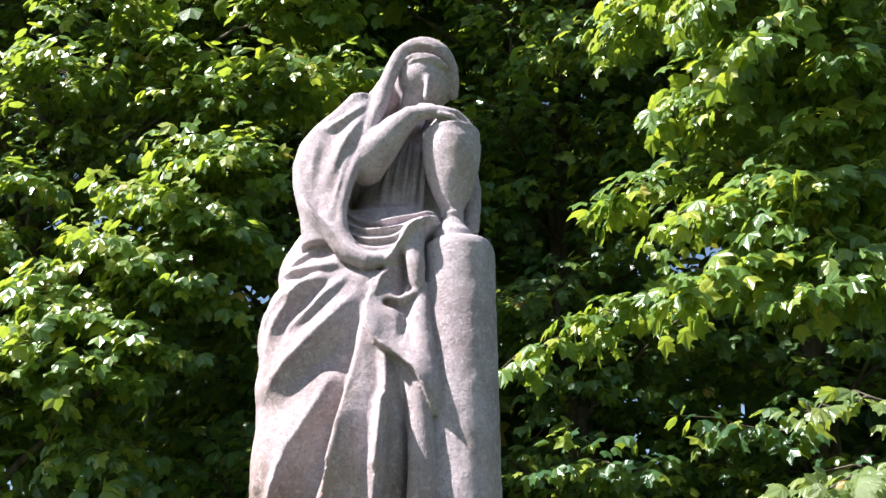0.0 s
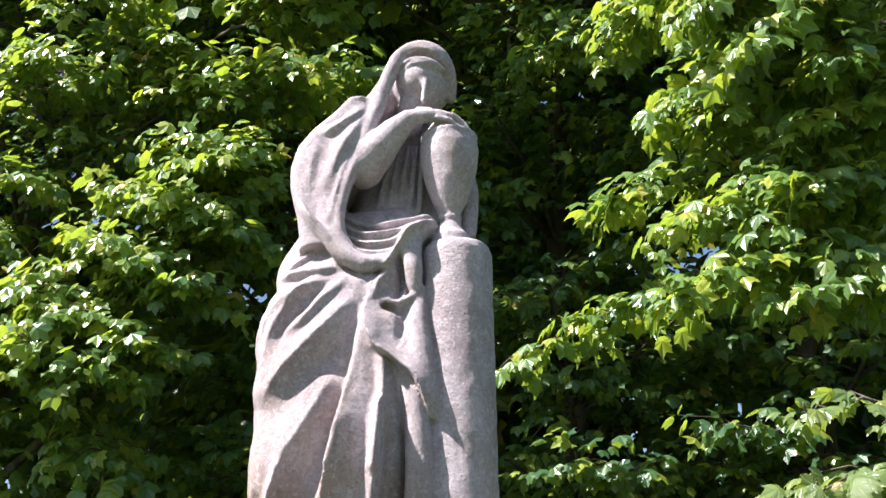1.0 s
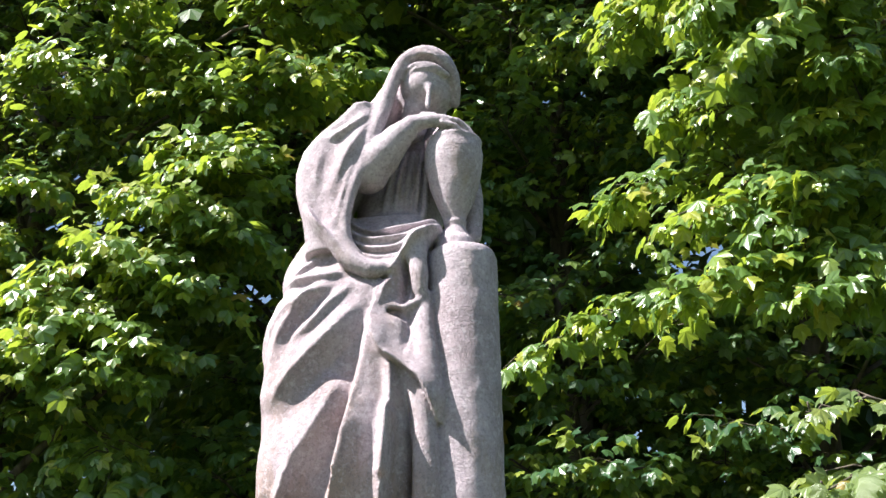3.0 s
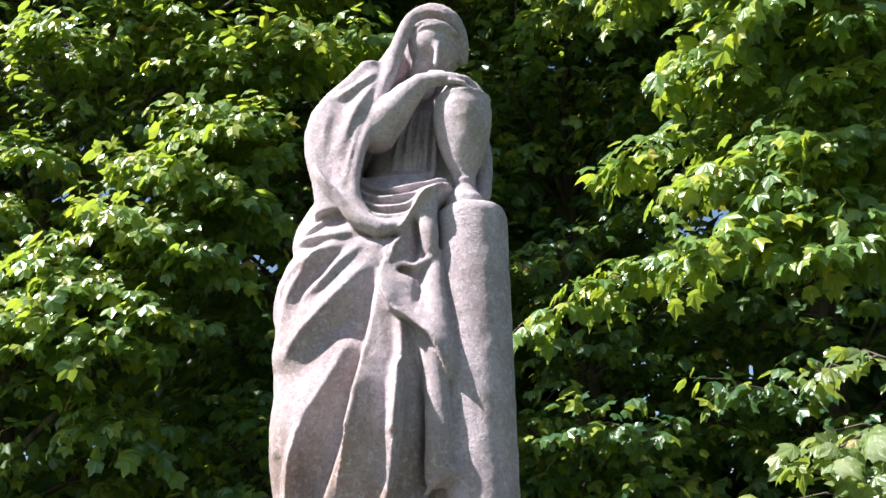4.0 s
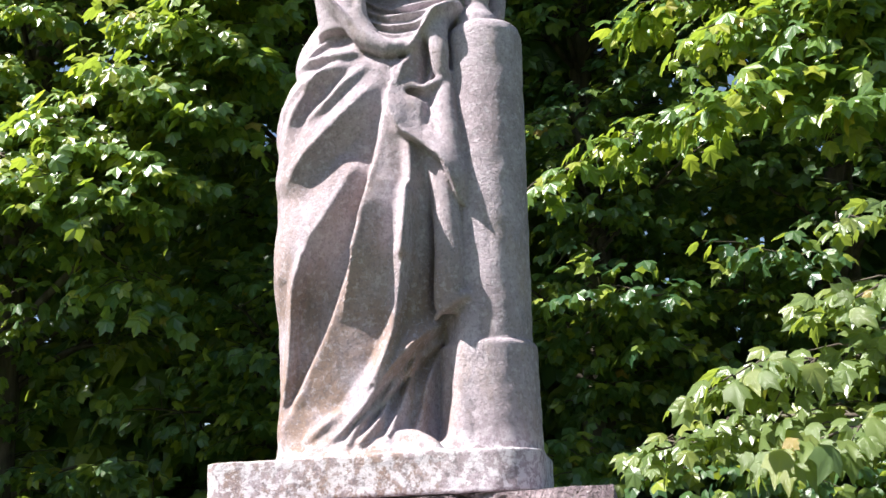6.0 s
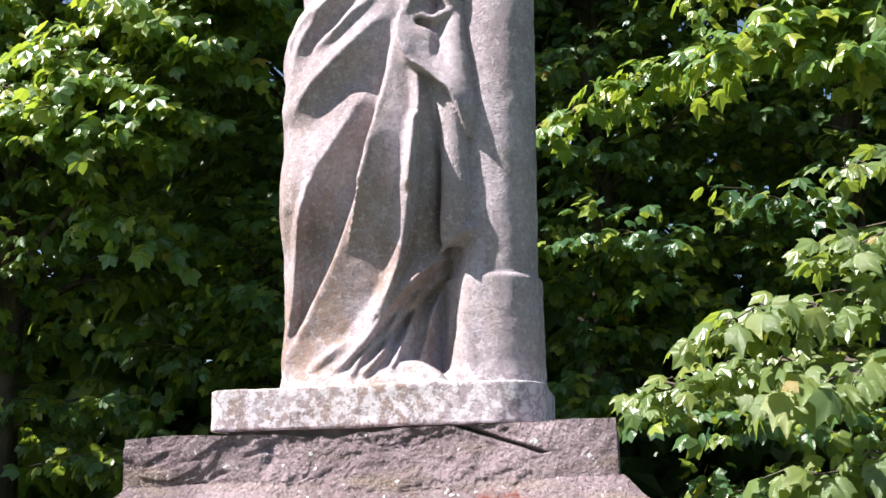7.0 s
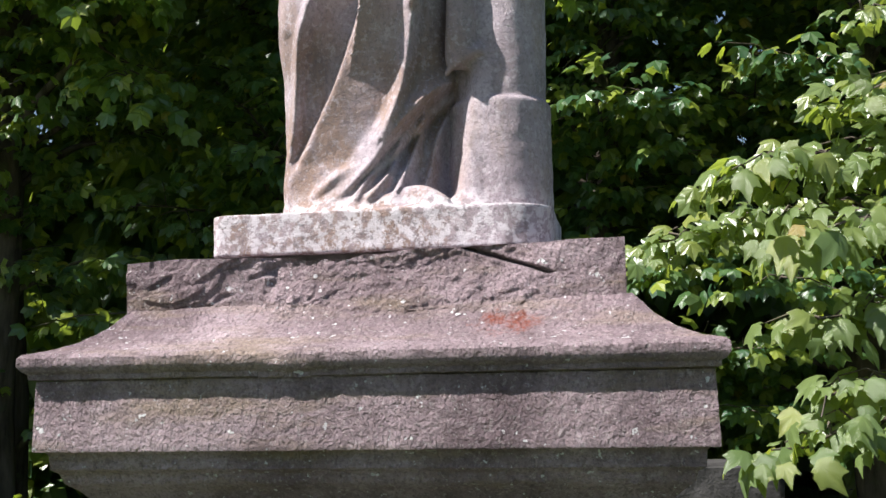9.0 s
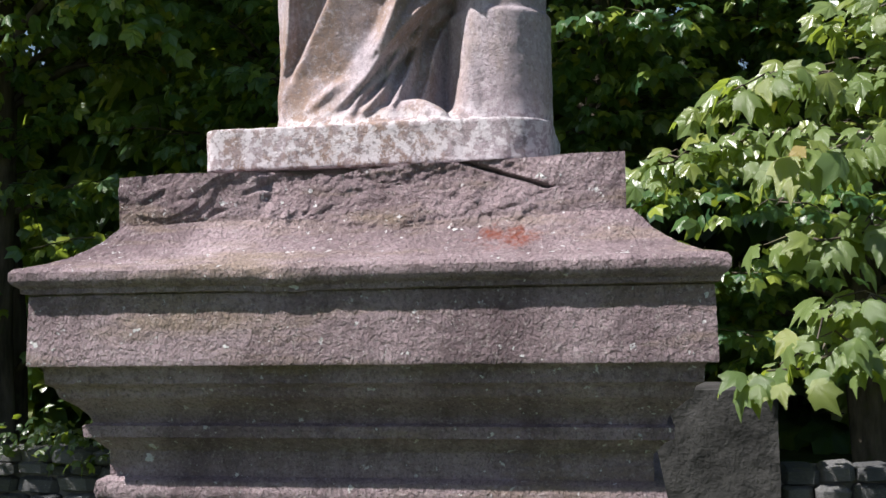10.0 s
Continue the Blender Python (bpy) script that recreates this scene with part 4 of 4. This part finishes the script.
for seed, x, y, high, radius, low, boughs in BELT:
    t, line = wild_tree(seed, x, y, high, radius, low, boughs, "", LEAF_SHADED, 0.125, 0.62)
    for k in range(24):     # roof of leaves, mostly out of view, added to shade the foliage below
        a, far = t.rng.uniform(0, 2 * math.pi), 2.9 * math.sqrt(t.rng.random())
        z = t.rng.uniform(8.0, 11.5)
        p = (x + far * math.cos(a), max(y + far * math.sin(a), 4.9), z)
        t.bough((x + 0.3 * (p[0] - x), y + 0.3 * (p[1] - y), z - 0.3), p, 0.8, 12, 6, 0.26)
    for k in range(5 if seed in (12, 13) else 0):     # unseen boughs over the clearing, added to keep sun off the trees behind
        p = np.array((t.rng.uniform(-2.6, 1.2), t.rng.uniform(3.2, 6.0), 0.0))
        p[2] = 6.3 + 0.8 * (p[1] - 3.2) + t.rng.uniform(0.0, 1.2)
        t.bough((x + 0.3 * (p[0] - x), y + 0.3 * (p[1] - y), p[2] + 0.2), p, 0.8, 12, 6, 0.26)
    t.build("tall maple with dense leaves, their green darkened for shade", (line, 0.17, 0.03), LEAF_SHADED)


def far_woods():
    """A loose screen of foliage far behind the maples, with gaps to the sky."""
    t = Tree(50)
    for k in range(1300):
        p = np.array((t.rng.uniform(-12, 9), t.rng.uniform(9.0, 11.5), 12.5 * t.rng.random() ** 1.3))
        q = p + t.rng.normal(0, 0.5, 3) + np.array((0, -0.4, 0))
        t.bough(p, q, 0.8, 7, 5, 0.46, 0.02)
    wood = tagged(new("far_woods", t.wood_mesh("far_woods", t.wood)), "dense woodland behind the maples, leaf colour darkened for shade", "woods", kind="stuff")
    leaves = under(new("foliage", mesh_of("foliage", *t.leaf_arrays(COARSE), LEAF_SHADED, False)), wood)
    leaves["kind"] = "stuff"


far_woods()


# sunlit boughs of a maple beyond the monument's left
def left_maple():
    t = Tree(21)
    line = trunk_line(-4.3, 5.6, 9.5, 0.3, 21)
    for a, b, reach, twigs in (
        ((-2.9, 5.4, 6.2), (-1.45, 4.6, 6.25), 0.42, 20),
        ((-3.1, 5.3, 5.7), (-1.75, 4.5, 5.55), 0.5, 26),
        ((-3.3, 5.2, 5.4), (-2.05, 4.3, 5.05), 0.55, 32),
        ((-3.6, 5.2, 5.0), (-2.35, 4.2, 4.65), 0.5, 30),
        ((-3.9, 5.1, 4.8), (-2.8, 4.1, 4.25), 0.5, 30),
        ((-4.1, 5.0, 4.6), (-3.3, 4.0, 4.05), 0.5, 26),
        ((-3.4, 5.1, 4.5), (-2.3, 4.2, 4.0), 0.45, 24),
        ((-4.2, 5.2, 6.0), (-3.5, 4.5, 5.5), 0.4, 16),
        ((-3.5, 5.3, 3.9), (-2.6, 4.5, 3.3), 0.5, 14),
        ((-3.7, 5.0, 4.3), (-2.6, 4.1, 3.85), 0.5, 28),
        ((-4.2, 5.0, 4.3), (-3.1, 4.1, 3.85), 0.5, 26),
        ((-3.2, 5.1, 4.8), (-2.1, 4.3, 4.45), 0.5, 28),
        ((-2.9, 5.2, 5.1), (-1.8, 4.4, 4.85), 0.45, 24),
        ((-3.0, 5.2, 5.6), (-1.85, 4.4, 5.35), 0.45, 24),
        ((-4.2, 5.4, 7.4), (-3.0, 4.7, 7.3), 0.6, 22),
        ((-4.4, 5.4, 6.7), (-3.3, 4.6, 6.6), 0.6, 22),
        ((-3.2, 5.6, 6.5), (-2.2, 4.9, 6.3), 0.5, 20),
        ((-4.5, 5.2, 5.6), (-3.9, 4.5, 5.1), 0.5, 20),
        ((-2.6, 5.7, 7.5), (-1.3, 5.0, 7.2), 0.55, 20),
        ((-3.8, 5.4, 6.9), (-2.4, 4.9, 6.8), 0.5, 18),
        ((-2.5, 5.0, 6.2), (-0.9, 4.5, 6.15), 0.5, 22),
        # next three boughs are unseen, added to throw shade on the left wall
        ((-6.4, 2.4, 5.6), (-4.4, 1.0, 6.0), 0.8, 30),
        ((-6.4, 2.2, 5.8), (-4.6, 0.6, 6.3), 0.8, 30),
        ((-6.4, 2.4, 5.7), (-4.3, 1.7, 5.9), 0.8, 30),
    ):
        t.bough(a, b, reach, round(twigs * 1.7), 9, 0.13, 0.02)
    for k in range(5):
        z = 3.6 + k * 0.8
        p = [np.interp(z, line[:, 2], line[:, c]) for c in range(2)]
        t.branch([(p[0], p[1], z - 0.3), (p[0] + 0.5, p[1] - 0.25, z), (p[0] + 1.2, p[1] - 0.4, z + 0.5)], 0.05, 0.02)
    # branch added to carry the unseen shading boughs
    t.branch([(-4.3, 5.6, 4.6), (-5.6, 4.0, 5.2), (-6.4, 2.4, 5.6)], 0.07, 0.03)
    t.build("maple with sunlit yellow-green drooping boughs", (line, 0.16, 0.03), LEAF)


left_maple()


# pale boughs of a maple that reach in beyond the monument's right
def right_maple():
    t = Tree(31)
    line = trunk_line(3.3, 3.9, 8.0, -0.2, 31)
    for a, b, reach, twigs in (
        ((2.6, 3.9, 4.4), (0.8, 3.6, 4.4), 0.38, 24),
        ((2.7, 3.8, 4.9), (1.15, 3.4, 4.9), 0.4, 26),
        ((2.8, 3.8, 5.3), (1.5, 3.2, 5.1), 0.42, 26),
        ((2.9, 3.7, 5.6), (1.9, 3.2, 5.25), 0.42, 24),
        ((2.7, 3.7, 4.3), (1.2, 3.2, 4.1), 0.42, 30),
        ((2.8, 3.6, 4.2), (1.5, 3.1, 3.95), 0.42, 30),
        ((2.6, 3.6, 3.9), (1.05, 3.0, 3.6), 0.38, 28),
        ((2.8, 3.5, 3.8), (1.6, 3.0, 3.55), 0.38, 22),
        ((2.4, 3.9, 4.0), (0.12, 4.1, 3.68), 0.28, 22),
        ((2.6, 3.6, 6.0), (1.2, 3.1, 5.5), 0.42, 26),
        ((2.7, 3.4, 5.8), (1.5, 2.9, 5.3), 0.4, 24),
        ((2.5, 4.0, 6.2), (0.95, 3.7, 5.75), 0.42, 24),
        ((2.4, 3.3, 5.9), (1.3, 2.7, 5.1), 0.36, 22),
        ((2.5, 3.2, 5.5), (1.5, 2.6, 4.75), 0.34, 20),
        ((2.9, 3.5, 4.9), (1.9, 3.0, 4.75), 0.42, 26),
        ((2.9, 3.5, 4.6), (1.75, 3.1, 4.45), 0.4, 24),
        ((2.8, 3.7, 5.1), (1.35, 3.3, 4.75), 0.4, 22),
        ((2.4, 5.0, 6.6), (0.9, 4.6, 6.3), 0.5, 22),
        ((1.8, 5.6, 6.9), (0.3, 5.1, 6.5), 0.5, 18),
        ((2.7, 4.0, 6.1), (1.0, 4.0, 5.9), 0.5, 24),
    ):
        t.bough(a, b, reach, round(twigs * 1.4), 8, 0.125, 0.018)
    for z in (3.2, 4.0, 4.8, 5.4):
        p = [np.interp(z, line[:, 2], line[:, c]) for c in range(2)]
        t.branch([(p[0], p[1], z - 0.3), (p[0] - 0.35, p[1] - 0.1, z), (p[0] - 0.8, p[1] - 0.2, z + 0.25)], 0.05, 0.016)
    thing = t.build("maple with pale sunlit boughs and hanging leaves", (line, 0.15, 0.03), LEAF, FINE)
    # the lowest boughs hang nearest: every leaf of them is a piece of its own
    low = Tree(32)
    for a, b, reach, twigs in (
        ((2.3, 2.9, 2.75), (1.36, 2.3, 2.78), 0.14, 5),
        ((2.4, 2.7, 2.5), (1.30, 2.2, 2.42), 0.26, 14),
        ((2.2, 2.6, 2.2), (0.92, 2.2, 2.15), 0.28, 20),
        ((2.1, 2.5, 1.95), (1.05, 2.0, 1.9), 0.26, 16),
        ((1.9, 2.6, 1.9), (0.62, 2.7, 1.98), 0.26, 18),
        ((2.0, 2.3, 1.6), (1.1, 2.0, 1.62), 0.24, 12),
        ((1.9, 2.2, 1.35), (1.1, 1.9, 1.36), 0.16, 7),
        ((1.7, 2.1, 1.18), (0.9, 1.8, 1.2), 0.14, 6),
    ):
        low.bough(a, b, reach, round(twigs * 2.2), 5, 0.1, 0.013)
    shapes = []
    for k in range(5):
        pts, tris = FINE
        pts = pts.copy()
        bend = 0.25 + 0.16 * k
        pts[:, 2] -= bend * (pts[:, 0] ** 2) * 0.8 + 0.05 * np.sin(9 * pts[:, 1] + k)
        shapes.append(mesh_of("leaf", pts, tris, LEAF_PIECE, True))
    limb = under(new("low_bough", low.wood_mesh("low_bough", low.wood)), thing)
    order = sorted(range(len(low.places)), key=lambda k: low.places[k][1])
    for k in order[:300]:
        lf = new("leaf", shapes[k % 5])
        m = Matrix(low.frames[k].tolist()).to_4x4()
        m.translation = low.places[k]
        lf.parent = limb
        lf.matrix_basis = m
    low.places, low.frames = [low.places[k] for k in order[300:]], [low.frames[k] for k in order[300:]]
    rest = under(new("foliage", mesh_of("foliage", *low.leaf_arrays(FINE), LEAF_PALE, False)), thing)
    rest["kind"] = "stuff"


right_maple()


def wall_ivy(name, x0, x1, top, seed):
    t = Tree(seed)
    for k in range(int(70 * (x1 - x0))):
        x = t.rng.uniform(x0, x1)
        p = np.array((x, 3.38 + t.rng.normal(0.1, 0.12), top + abs(t.rng.normal(0.02, 0.07))))
        t.spray(p, p + t.rng.normal(0, 0.08, 3) + (0, -0.05, 0.02), 4, 0.06, 0.04)
    ivy = new(name, mesh_of(name, *t.leaf_arrays(COARSE), LEAF_IVY_SHADED, False))
    tagged(ivy, "ivy trailing over the rubble wall, its green darkened for shade", "ivy", kind="stuff")


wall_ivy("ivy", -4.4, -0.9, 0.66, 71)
